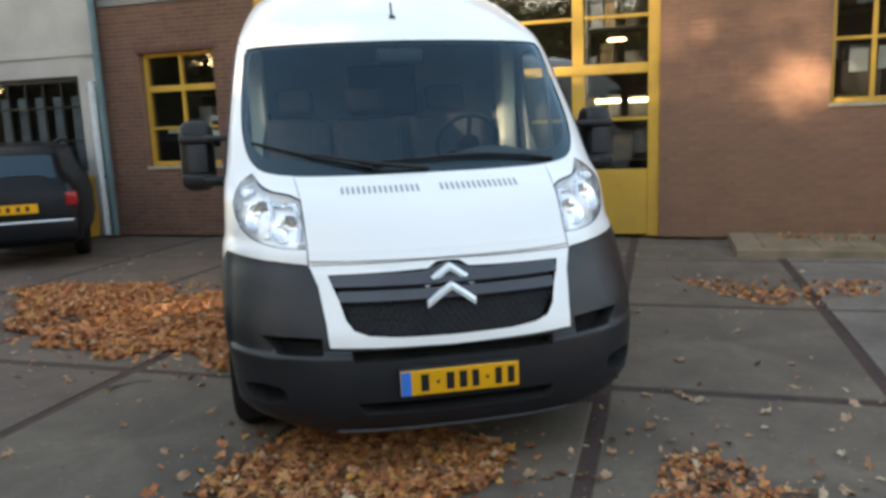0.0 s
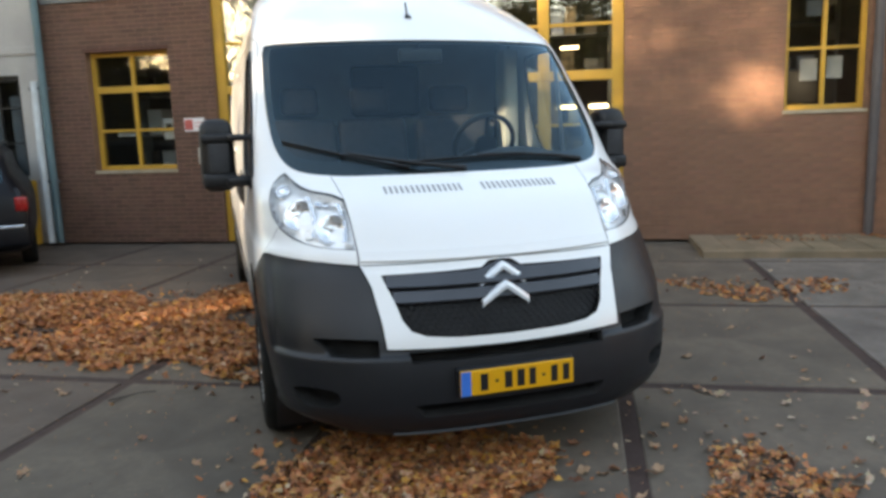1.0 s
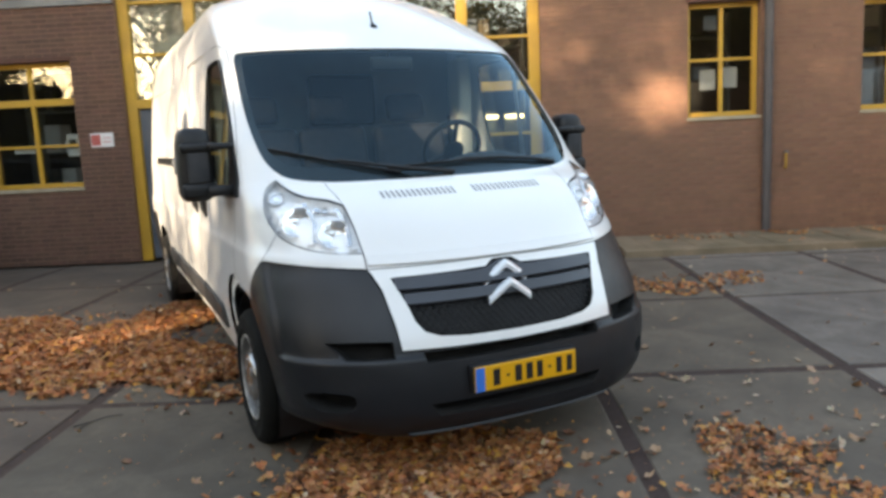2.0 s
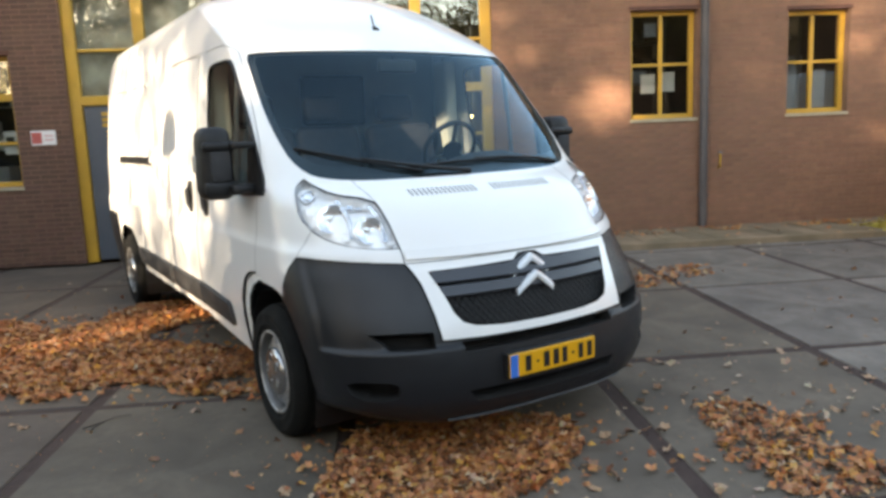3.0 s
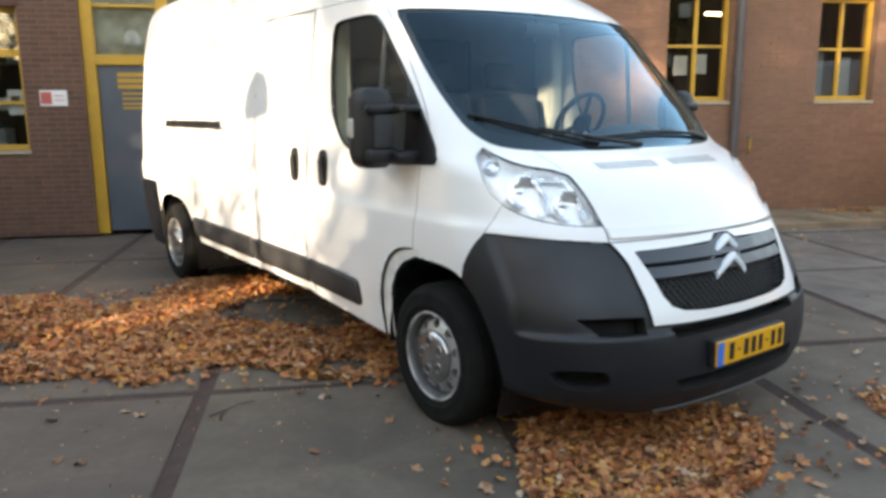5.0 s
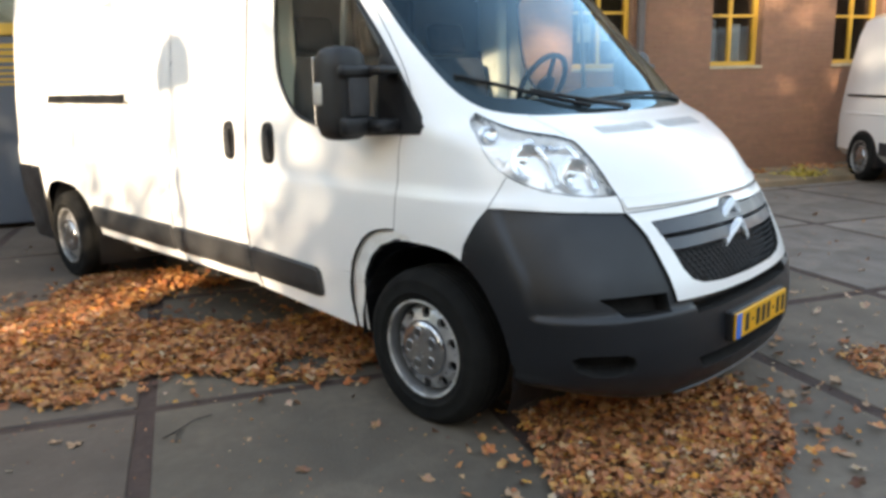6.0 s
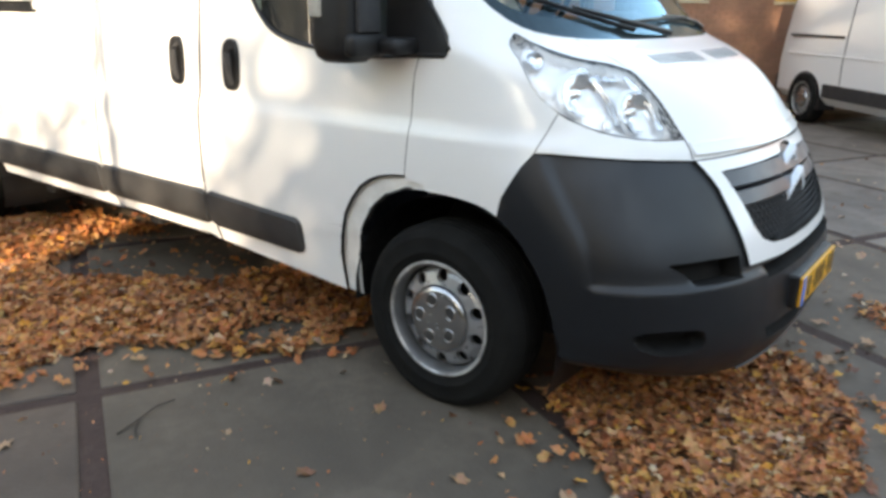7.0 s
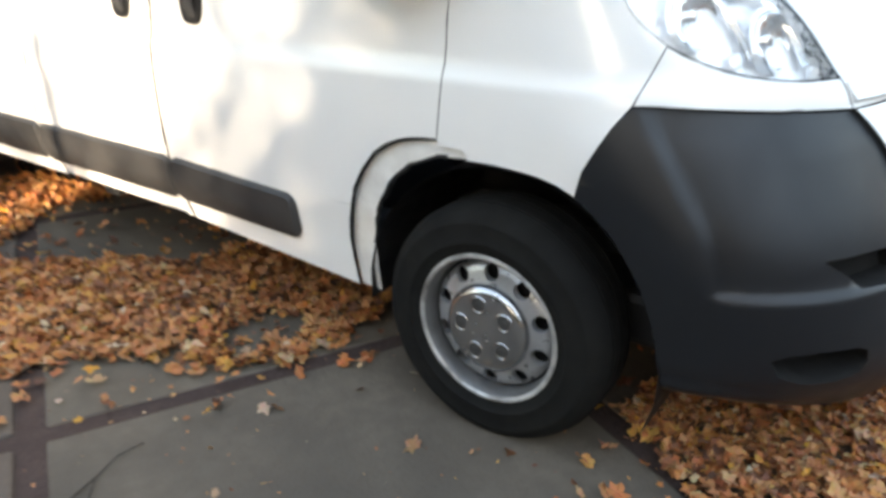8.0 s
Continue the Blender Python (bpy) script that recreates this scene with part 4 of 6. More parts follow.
# windscreen border, roof-lining edge, wipers, cowl
def band(outline, inner, mat, name, push, keep=lambda p: True):
    """A narrow band of the screen's rim between its outline and a smaller one."""
    n = len(outline)
    b = bmesh.new()
    o, i = [], []
    for (x, z), (p, q) in zip(outline, inner):
        a, c = Vector((x, front_y(x, z), z)), Vector((p, front_y(p, q), q))
        o.append(b.verts.new(a + skin_normal(a) * push))
        i.append(b.verts.new(c + skin_normal(c) * push))
    for k in range(n):
        b.faces.new((o[k], o[(k + 1) % n], i[(k + 1) % n], i[k]))
    return part(name, b, mat, screen, "black printed rim of the windscreen")


def finer(poly, step=0.05):
    out = []
    for (x0, z0), (x1, z1) in zip(poly, poly[1:] + poly[:1]):
        k = max(1, int(math.hypot(x1 - x0, z1 - z0) / step))
        out += [(x0 + (x1 - x0) * i / k, z0 + (z1 - z0) * i / k) for i in range(k)]
    return out


rim_out = finer(SCREEN)
rim_in = [(x * 0.965, 1.64 + (z - 1.64) * (0.96 if z > 1.64 else 0.80)) for x, z in rim_out]
band(rim_out, rim_in, BLACK, "screen_border", -0.010)


def wiper(points, arm):
    b = bmesh.new()
    on = lambda x, z, h: Vector((x, front_y(x, z), z)) + skin_normal(Vector((x, front_y(x, z), z))) * h  # noqa: E731
    blade = [on(x, z, 0.011) for x, z in points]
    add_tube(b, blade, 0.0065, 6)
    add_tube(b, [p + Vector((0, 0.004, -0.007)) for p in blade], 0.005, 6)
    add_tube(b, [on(x, z, h) for x, z, h in arm], 0.011, 8, radii=[0.006, 0.008, 0.010, 0.014][: len(arm)])
    part("wiper", b, BLACK, van, "black windscreen wiper", smooth=50)


wiper([(-0.84, 1.450), (-0.70, 1.412), (-0.55, 1.372), (-0.40, 1.336), (-0.26, 1.306)], [(-0.55, 1.378, 0.018), (-0.40, 1.345, 0.022), (-0.20, 1.312, 0.020), (0.02, 1.292, 0.010)])
wiper([(-0.32, 1.328), (-0.1, 1.338), (0.12, 1.345), (0.34, 1.344), (0.52, 1.335)], [(0.10, 1.350, 0.014), (0.34, 1.345, 0.014), (0.56, 1.328, 0.010), (0.70, 1.310, 0.002)])

b = bmesh.new()
add_box(b, (-0.13, 1.315, 1.865), (0.13, 1.345, 1.945), 0.014, seg=3)
add_tube(b, [(0, 1.345, 1.91), (0, 1.37, 1.97)], 0.012, 8)
part("inside_mirror", b, BLACK, van, "black inside mirror", smooth=50)
for s in (-1, 1):
    b = bmesh.new()
    add_box(b, (min(s * 0.80, s * 0.905), 2.06, 1.10), (max(s * 0.80, s * 0.905), 2.24, 2.02), 0.02)
    part("pillar_trim", b, PALETRIM, van, "pale grey trim of the door pillar", smooth=50)
    b = bmesh.new()
    add_tube(b, [(s * 0.785, 2.205, 1.62), (s * 0.775, 2.20, 1.3), (s * 0.74, 2.10, 1.0)], 0.012, 6)
    part("seat_belt", b, BLACK, van, "black seat belt")

# side window seals and the guide bar behind the glass
for s in (-1, 1):
    b = bmesh.new()
    pts = [Vector((s * (side_x(y, z) + 0.001), y, z)) for y, z in finer(GLASS_F, 0.06)]
    add_tube(b, pts + pts[:1], 0.009, 6)
    part("window_seal", b, BLACK, van, "black rubber window seal", smooth=60)
    b = bmesh.new()
    add_tube(b, [(s * (side_x(1.50, z) - 0.02), 1.50, z) for z in (1.22, 1.5, 1.75, 1.92)], 0.013, 8)
    part("window_guide", b, PIPE, van)

# grille: two broad slats, a honeycomb, and the maker's chevrons as plain bars
def skin_strip(name, x0, x1, z_lo, z_hi, out, depth, mat, parent, label="", steps=24):
    """A bar across the nose that follows its curve."""
    b = bmesh.new()
    rings = []
    for k in range(steps + 1):
        x = x0 + (x1 - x0) * k / steps
        zl, zh = z_lo(x), z_hi(x)
        y = lambda z: front_y(x, z) - out  # noqa: E731
        r = 0.012
        rings.append([b.verts.new(p) for p in ((x, y(zl) + depth, zl), (x, y(zl) + 0.004, zl), (x, y(zl), zl + r * 0.6), (x, y(zh) - 0.004, zh - r), (x, y(zh) + 0.004, zh), (x, y(zh) + depth, zh))])
    for p, q in zip(rings, rings[1:]):
        for k in range(6):
            b.faces.new((p[k], p[(k + 1) % 6], q[(k + 1) % 6], q[k]))
    b.faces.new(rings[0])
    b.faces.new(rings[-1][::-1])
    return part(name, b, mat, parent, label, smooth=40)


SLAT = material("slat_grey", (0.050, 0.056, 0.068), 0.36, second=(0.040, 0.045, 0.055), scale=5, amount=0.5)
skin_strip("bumper_lip", -0.53, 0.53, lambda x: 0.207, lambda x: 0.221, 0.027, 0.04, LIP, van, "scuffed lighter lip of the bumper")
slat_mid = lambda x: max(0.0, 1 - abs(x) / 0.11)  # noqa: E731
skin_strip("grille_slat", -0.512, 0.512, lambda x: 0.826, lambda x: 0.877 + 0.004 * (abs(x) < 0.4) + 0.034 * slat_mid(x), 0.004, 0.05, SLAT, van, "dark grey grille slat")
skin_strip("grille_slat", -0.488, 0.488, lambda x: 0.764, lambda x: 0.812, 0.0, 0.05, SLAT, van, "dark grey grille slat")
b = bmesh.new()
row = 0
z = 0.628
while z < 0.765:
    for k in range(-22, 23):
        x = (k + 0.5 * (row % 2)) * 0.034
        if not inside(x, z, GRILLE):
            continue
        for a in (35, 145):
            d = Vector((math.cos(radians(a)), 0, math.sin(radians(a)))) * 0.0190
            p = Vector((x, front_y(x, z) + 0.016, z))
            add_tube(b, [p - d, p + d], 0.0034, 4)
    z += 0.0218
    row += 1
part("grille_mesh", b, BLACK, van, "black diamond mesh of the grille")


def chevron(tip, label):
    b = bmesh.new()
    for s in (-1, 1):
        w, t, drop = 0.108, 0.036, 0.078
        n = 6
        rings = []
        for k in range(n + 1):
            x = s * w * k / n
            z1 = tip - drop * (k / n) ** 1.08
            z0 = z1 - t
            y = front_y(0, tip - 0.03) - 0.030 + 0.012 * (k / n)
            mid = (z0 + z1) / 2
            rings.append([b.verts.new(p) for p in ((x, y + 0.025, z0), (x, y + 0.003, z0), (x, y - 0.002, mid), (x, y + 0.003, z1), (x, y + 0.025, z1))])
        for p, q in zip(rings, rings[1:]):
            for k in range(5):
                b.faces.new((p[k], p[(k + 1) % 5], q[(k + 1) % 5], q[k]))
        b.faces.new(rings[-1])
    bmesh.ops.recalc_face_normals(b, faces=b.faces)
    part("badge_bar", b, BADGE, van, label)


skin_strip("bonnet_lip", -0.600, 0.600, lambda x: 0.931, lambda x: 0.974, 0.009, 0.03, WHITE, van, "rolled white front edge of the bonnet")
chevron(0.916, "chrome chevron bar")
chevron(0.838, "chrome chevron bar")

# number plate with its characters as plain bars
b = bmesh.new()
add_box(b, (-0.27, -0.058, 0.372), (0.27, 0.02, 0.496), 0.01)
part("plate_holder", b, BLACK, van)
plate = part("number_plate", box((-0.26, -0.068, 0.379), (0.26, -0.056, 0.489), 0.004), PLATE, van, "yellow number plate")
part("plate_band", box((-0.258, -0.070, 0.381), (-0.214, -0.0675, 0.487), 0.001), PLATEBLUE, plate, "blue band of the plate")
for x, w in ((-0.155, 0.046), (-0.098, 0.026), (-0.045, 0.046), (0.012, 0.046), (0.066, 0.042), (0.118, 0.026), (0.168, 0.042), (0.224, 0.042)):
    h = 0.037 if w > 0.03 else 0.006
    part("plate_character", box((x - w / 2 + 0.006, -0.0695, 0.434 - h), (x + w / 2 - 0.006, -0.0675, 0.434 + h), 0.0005), BLACK, plate, "black plain bar")

# bonnet vents
for x0, x1 in ((-0.437, -0.055), (0.035, 0.437)):
    n = 15
    for k in range(n):
        x = x0 + (x1 - x0) * (k + 0.5) / n
        b = bmesh.new()
        a = [Vector((x, front_y(x, z), z)) for z in (1.205, 1.219, 1.234)]
        nn = skin_normal(a[1])
        ws = 0.0055
        lo = [b.verts.new(p + nn * 0.0012 + Vector((-ws, 0, 0))) for p in a]
        hi = [b.verts.new(p + nn * 0.0012 + Vector((ws, 0, 0))) for p in a]
        lo2 = [b.verts.new(p - nn * 0.006 + Vector((-ws, 0, 0))) for p in a]
        hi2 = [b.verts.new(p - nn * 0.006 + Vector((ws, 0, 0))) for p in a]
        for i in range(2):
            b.faces.new((lo[i], hi[i], hi[i + 1], lo[i + 1]))
            b.faces.new((lo2[i], lo[i], lo[i + 1], lo2[i + 1]))
            b.faces.new((hi[i], hi2[i], hi2[i + 1], hi[i + 1]))
        part("vent_slit", b, VENT, van)

# headlight insides: two round reflectors, fins and a bulb
def tuck(bm, depth=0.007):
    """Keeps what sits in a lamp behind its lens."""
    for v in bm.verts:
        for k in range(40):
            if skin(abs(v.co.x), v.co.y + depth, v.co.z) < 0 and skin(abs(v.co.x) + depth, v.co.y, v.co.z) < 0:
                break
            v.co -= skin_normal(v.co) * 0.003
    return bm


for s in (-1, 1):
    for x, z, r, back in ((-0.838, 1.135, 0.074, 0.018), (-0.705, 1.078, 0.070, 0.016), (-0.880, 1.238, 0.036, 0.012)):
        p = Vector((s * x, front_y(x, z), z))
        n = skin_normal(p)
        face = (n * 0.6 + Vector((0, -1, 0))).normalized()
        m = Matrix.Translation(p - n * back) @ face.to_track_quat("Z", "Y").to_matrix().to_4x4()
        b = bmesh.new()
        add_lathe(b, [(r, 0.0), (r * 0.97, 0.004), (r * 0.92, 0.0), (r * 0.75, -0.012), (r * 0.4, -0.019), (0.014, -0.020), (0.012, -0.008), (0.0, -0.006)], 32, m)
        part("lamp_bowl", tuck(b), LAMPCHROME, van, "silver headlight bowl", smooth=60)
        b = bmesh.new()
        add_lathe(b, [(r * 1.02, -0.004), (r * 1.10, 0.002), (r * 1.10, -0.02), (r * 1.02, -0.02)], 32, m)
        part("bowl_ring", tuck(b), LAMPSILVER, van, "pale ring round a headlight bowl", smooth=60)
    b = bmesh.new()
    for x in (-0.775, -0.765, -0.650, -0.640):
        z0, z1 = (1.03, 1.20) if x < -0.7 else (1.01, 1.17)
        pts = [Vector((s * (x + 0.012 * math.sin(k * 0.6)), front_y(x, z0 + (z1 - z0) * k / 6) + 0.028, z0 + (z1 - z0) * k / 6)) for k in range(7)]
        add_tube(b, pts, 0.006, 6)
    part("lamp_trim", tuck(b), CHROME, van, "silver trim inside the headlight", smooth=60)

    # small tilted facets between the bowls
    rnd = random.Random(33)
    for i in range(10):
        for k in range(8):
            x, z = -0.915 + 0.034 * i + 0.006 * (k % 2), 1.005 + 0.036 * k
            ring = [(x + 0.024 * math.cos(t), z + 0.024 * math.sin(t)) for t in (0.8, 2.4, 3.9, 5.5)]
            if not all(inside(p, q, LIGHT) for p, q in ring) or any(math.hypot(x - p, z - q) < r + 0.016 for p, q, r in ((-0.838, 1.135, 0.074), (-0.705, 1.078, 0.070), (-0.880, 1.238, 0.036))):
                continue
            p = Vector((s * x, front_y(x, z), z))
            n = skin_normal(p)
            m = Matrix.Translation(p - n * 0.026) @ n.to_track_quat("Z", "Y").to_matrix().to_4x4() @ Euler((rnd.uniform(-0.5, 0.5), rnd.uniform(-0.5, 0.5), rnd.uniform(-0.3, 0.3))).to_matrix().to_4x4()
            part("lamp_facet", tuck(box((-0.016, -0.017, -0.008), (0.016, 0.017, 0.006), 0.004, m, 1)), rnd.choice((LAMPSILVER, LAMPSILVER, CHROME)), van)

# side rubbing strips, handles and the sliding rail
def side_strip(y0, y1, lo, hi, out=0.020, s=-1, steps=10):
    b = bmesh.new()
    rings = []
    stops = [(0.0, 0.030), (0.010, 0.010), (0.030, 0.0)] + [((y1 - y0) * k / steps, 0.0) for k in range(1, steps)] + [(y1 - y0 - 0.030, 0.0), (y1 - y0 - 0.010, 0.010), (y1 - y0, 0.030)]
    for far, nip in stops:
        y = y0 + far
        e = 0.5 if nip > 0.02 else 1.0
        zl, zh = lo(y) + nip, hi(y) - nip
        x = lambda z: side_x(y, z)  # noqa: E731
        rings.append([b.verts.new((s * (x(z) + d * e), y, z)) for z, d in ((zl, -0.012), (zl, out * 0.5), (zl + 0.012, out), ((zl + zh) / 2, out + 0.003), (zh - 0.012, out), (zh, out * 0.5), (zh, -0.012))])
    for p, q in zip(rings, rings[1:]):
        for k in range(6):
            b.faces.new((p[k], q[k], q[k + 1], p[k + 1]))
    b.faces.new(rings[0])
    b.faces.new(rings[-1][::-1])
    bmesh.ops.recalc_face_normals(b, faces=b.faces)
    part("side_strip", b, STRIP, van, "dark grey plastic rubbing strip", smooth=35)


s_lo = lambda y: 0.400 + 0.022 * min(1.0, (y - 1.69) / 0.6) + 0.02 * max(0.0, (y - 2.3) / 2.1)  # noqa: E731
s_hi = lambda y: 0.556 + 0.032 * min(1.0, (y - 1.69) / 0.6) + 0.016 * max(0.0, (y - 2.3) / 2.1)  # noqa: E731
for s in (-1, 1):
    side_strip(1.688, 2.296, s_lo, s_hi, s=s)
    side_strip(2.304, 3.18, s_lo, s_hi, s=s)
    side_strip(3.195, 4.44, s_lo, s_hi, s=s)

for s in (-1, 1):
    for yc, zc in ((2.445, 1.150), (2.068, 1.148)):
        b = bmesh.new()
        out, top = [], []
        for k in range(24):
            t = 2 * math.pi * k / 24
            cy = 0.056 * abs(math.cos(t)) ** 0.6 * (1 if math.cos(t) > 0 else -1)
            cz = 0.108 * abs(math.sin(t)) ** 0.6 * (1 if math.sin(t) > 0 else -1)
            y, z = yc + cy, zc + cz
            out.append(b.verts.new((s * (side_x(y, z) - 0.004), y, z)))
            top.append(b.verts.new((s * (side_x(y, z) + 0.010), yc + cy * 0.86, zc + cz * 0.92)))
        for k in range(24):
            b.faces.new((out[k], out[(k + 1) % 24], top[(k + 1) % 24], top[k]))
        b.faces.new(top)
        bmesh.ops.recalc_face_normals(b, faces=b.faces)
        h = part("door_handle", b, BLACK, van, "black oval door handle", smooth=45)
        b = bmesh.new()
        x = s * (side_x(yc, zc) + 0.012)
        add_tube(b, [(x - s * 0.004, yc - 0.012, zc - 0.075), (x + s * 0.012, yc - 0.012, zc - 0.045), (x + s * 0.014, yc - 0.012, zc + 0.045), (x - s * 0.004, yc - 0.012, zc + 0.075)], 0.016, 8)
        part("grip", b, DARKIN, h, smooth=50)
b = bmesh.new()
for y0, y1, z0, z1, d in ((3.70, 5.11, 1.340, 1.398, 0.018),):
    pts = []
    for k in range(16):
        y = y0 + (y1 - y0) * k / 15
        pts.append([b.verts.new((-(side_x(y, z) + e), y, z)) for z, e in ((z0, -0.01), (z0, d), (z0 + 0.010, d), (z0 + 0.012, d - 0.010), (z1 - 0.008, d - 0.010), (z1 - 0.006, d), (z1, d), (z1, -0.01))])
    for p, q in zip(pts, pts[1:]):
        for k in range(7):
            b.faces.new((p[k], q[k], q[k + 1], p[k + 1]))
    b.faces.new(pts[0])
    b.faces.new(pts[-1])
bmesh.ops.recalc_face_normals(b, faces=b.faces)
part("sliding_rail", b, BLACK, van, "dark sliding door rail")
part("rail_stop", box((-1.010, 3.672, 1.352), (-0.985, 3.70, 1.395), 0.004), RUST, van)

# pressed rib high on the load space
for s in (-1, 1):
    b = bmesh.new()
    add_tube(b, [(s * (side_x(y, 1.985) - 0.003), y, 1.985 + 0.012 * (y - 3.9)) for y in [3.9 + 0.17 * k for k in range(11)]], 0.012, 8)
    part("panel_rib", b, WHITE, van, smooth=60)

# roof seam, aerial
b = bmesh.new()
add_tube(b, [(0, 1.575, 2.140), (0, 1.60, 2.165)], 0.020, 12, radii=[0.024, 0.014])
add_tube(b, [(0, 1.595, 2.16), (0, 1.612, 2.20), (0, 1.632, 2.245)], 0.006, 6)
part("aerial", b, BLACK, van, "short black roof aerial", smooth=50)


# door mirrors: a housing carried by two arms
def door_mirror(s):
    """The mirror on the van's right is built at x < 0."""
    b = bmesh.new()
    rings = []
    prof = [(1.205, 0.62), (1.222, 0.86), (1.25, 0.97), (1.29, 1.0), (1.50, 0.97), (1.545, 0.90), (1.570, 0.72), (1.580, 0.45)]
    for z, k in prof:
        ring = []
        for j in range(20):
            t = 2 * math.pi * j / 20
            c, d = math.cos(t), math.sin(t)
            ring.append(b.verts.new((s * (1.155 + 0.090 * k * abs(c) ** 0.55 * (1 if c > 0 else -1)), 1.265 + 0.095 * k * abs(d) ** 0.55 * (1 if d > 0 else -1), z)))
        rings.append(ring)
    for p, q in zip(rings, rings[1:]):
        for j in range(20):
            b.faces.new((p[j], p[(j + 1) % 20], q[(j + 1) % 20], q[j]))
    b.faces.new(rings[0][::-1])
    b.faces.new(rings[-1])
    bmesh.ops.recalc_face_normals(b, faces=b.faces)
    house = part("door_mirror", b, BLACK, van, "large black door mirror on two arms", smooth=60)
    b = bmesh.new()
    add_box(b, (min(s * 0.985, s * 1.10), 1.085, 1.465), (max(s * 0.985, s * 1.10), 1.175, 1.500), 0.012)
    add_box(b, (min(s * 1.06, s * 1.235), 1.150, 1.455), (max(s * 1.06, s * 1.235), 1.20, 1.505), 0.018)
    part("mirror_arm", b, BLACK, house, smooth=50)
    b = bmesh.new()
    add_box(b, (min(s * 0.985, s * 1.12), 1.075, 1.232), (max(s * 0.985, s * 1.12), 1.19, 1.285), 0.018)
    add_box(b, (min(s * 1.06, s * 1.235), 1.150, 1.225), (max(s * 1.06, s * 1.235), 1.20, 1.300), 0.018)
    part("mirror_arm", b, BLACK, house, smooth=50)
    b = bmesh.new()
    add_box(b, (min(s * 1.095, s * 1.20), 1.155, 1.30), (max(s * 1.095, s * 1.20), 1.175, 1.455), 0.008)
    part("mirror_cover", b, DARKIN, house, smooth=50)
    b = bmesh.new()
    add_box(b, (min(s * 1.228, s * 1.252), 1.280, 1.345), (max(s * 1.228, s * 1.252), 1.338, 1.437), 0.011, seg=3)
    part("mirror_indicator", b, AMBER, house, "clear side indicator", smooth=50)
    b = bmesh.new()
    add_box(b, (min(s * 1.085, s * 1.225), 1.352, 1.26), (max(s * 1.085, s * 1.225), 1.364, 1.54), 0.004)
    part("mirror_glass", b, CHROME, house, "mirror glass")


door_mirror(-1)
door_mirror(1)


# ---- along the wall: paving strip, notices, lintel band ----
strip = thing("kerb_strip", (0, 0, 0), "sandy brown paving strip along the foot of the wall", "pavement", kind="structure")
rnd = random.Random(8)
u = 6.2
while u < U_RIGHT:
    w = rnd.uniform(0.28, 0.32)
    ob = part("paver", box((u, -1.05, -0.12), (u + w - 0.008, -0.01, GZ + 0.085 + rnd.uniform(-0.006, 0.006)), 0.010), MOSS, strip)
    ob.matrix_world = WALL
    u += w
part("kerb", box((6.2, -1.17, -0.12), (U_RIGHT, -1.058, GZ + 0.080), 0.012), MOSS, strip).matrix_world = WALL

note = thing("wall_sign", (0, 0, 0), "small white and red printed sign on brickwork", "sign")
part("board", box((-0.49, -0.014, 1.54), (-0.19, -0.004, 1.72), 0.003), PAPER, note).matrix_world = WALL
part("print", box((-0.48, -0.017, 1.56), (-0.36, -0.0135, 1.70)), REDPRINT, note, "red printed part").matrix_world = WALL
part("print", box((-0.33, -0.017, 1.60), (-0.22, -0.0135, 1.61)), REDPRINT, note, "thin unreadable line").matrix_world = WALL
part("print", box((-0.33, -0.017, 1.65), (-0.22, -0.0135, 1.66)), REDPRINT, note, "thin unreadable line").matrix_world = WALL
pap = thing("paper_notice", (0, 0, 0), "white paper notice taped inside the window", "notice")
part("sheet", box((-0.90, 0.162, 1.44), (-0.74, 0.166, 1.73)), PAPER, pap).matrix_world = WALL
part("print", box((-0.87, 0.1595, 1.58), (-0.77, 0.1615, 1.66)), STEEL2, pap, "grey unreadable print").matrix_world = WALL
pap = thing("paper_notice", (0, 0, 0), "long white paper strip in the window", "notice")
part("sheet", box((-1.62, 0.162, 1.50), (-1.34, 0.166, 1.56)), PAPER, pap).matrix_world = WALL
band_o = part("band", box((U_LEFT + 0.05, -0.03, 3.34), (-0.02, 0.0, 3.44), 0.006), PIPE, thing("cable_duct", (0, 0, 0), "dark metal band along the brick wall", "duct"))
band_o.matrix_world = WALL

tap = thing("pipe_stub", (0, 0, 0), "short yellow pipe stub on the brick wall", "pipe")
b = bmesh.new()
add_tube(b, [(8.49, 0.005, 0.86), (8.49, -0.05, 0.87), (8.49, -0.055, 0.92), (8.49, -0.055, 1.05)], 0.014, 8)
part("pipe", b, YELLOW, tap, smooth=50).matrix_world = WALL
part("pipe_cap", box((8.467, -0.078, 1.05), (8.513, -0.032, 1.078), 0.006), PIPE, tap).matrix_world = WALL

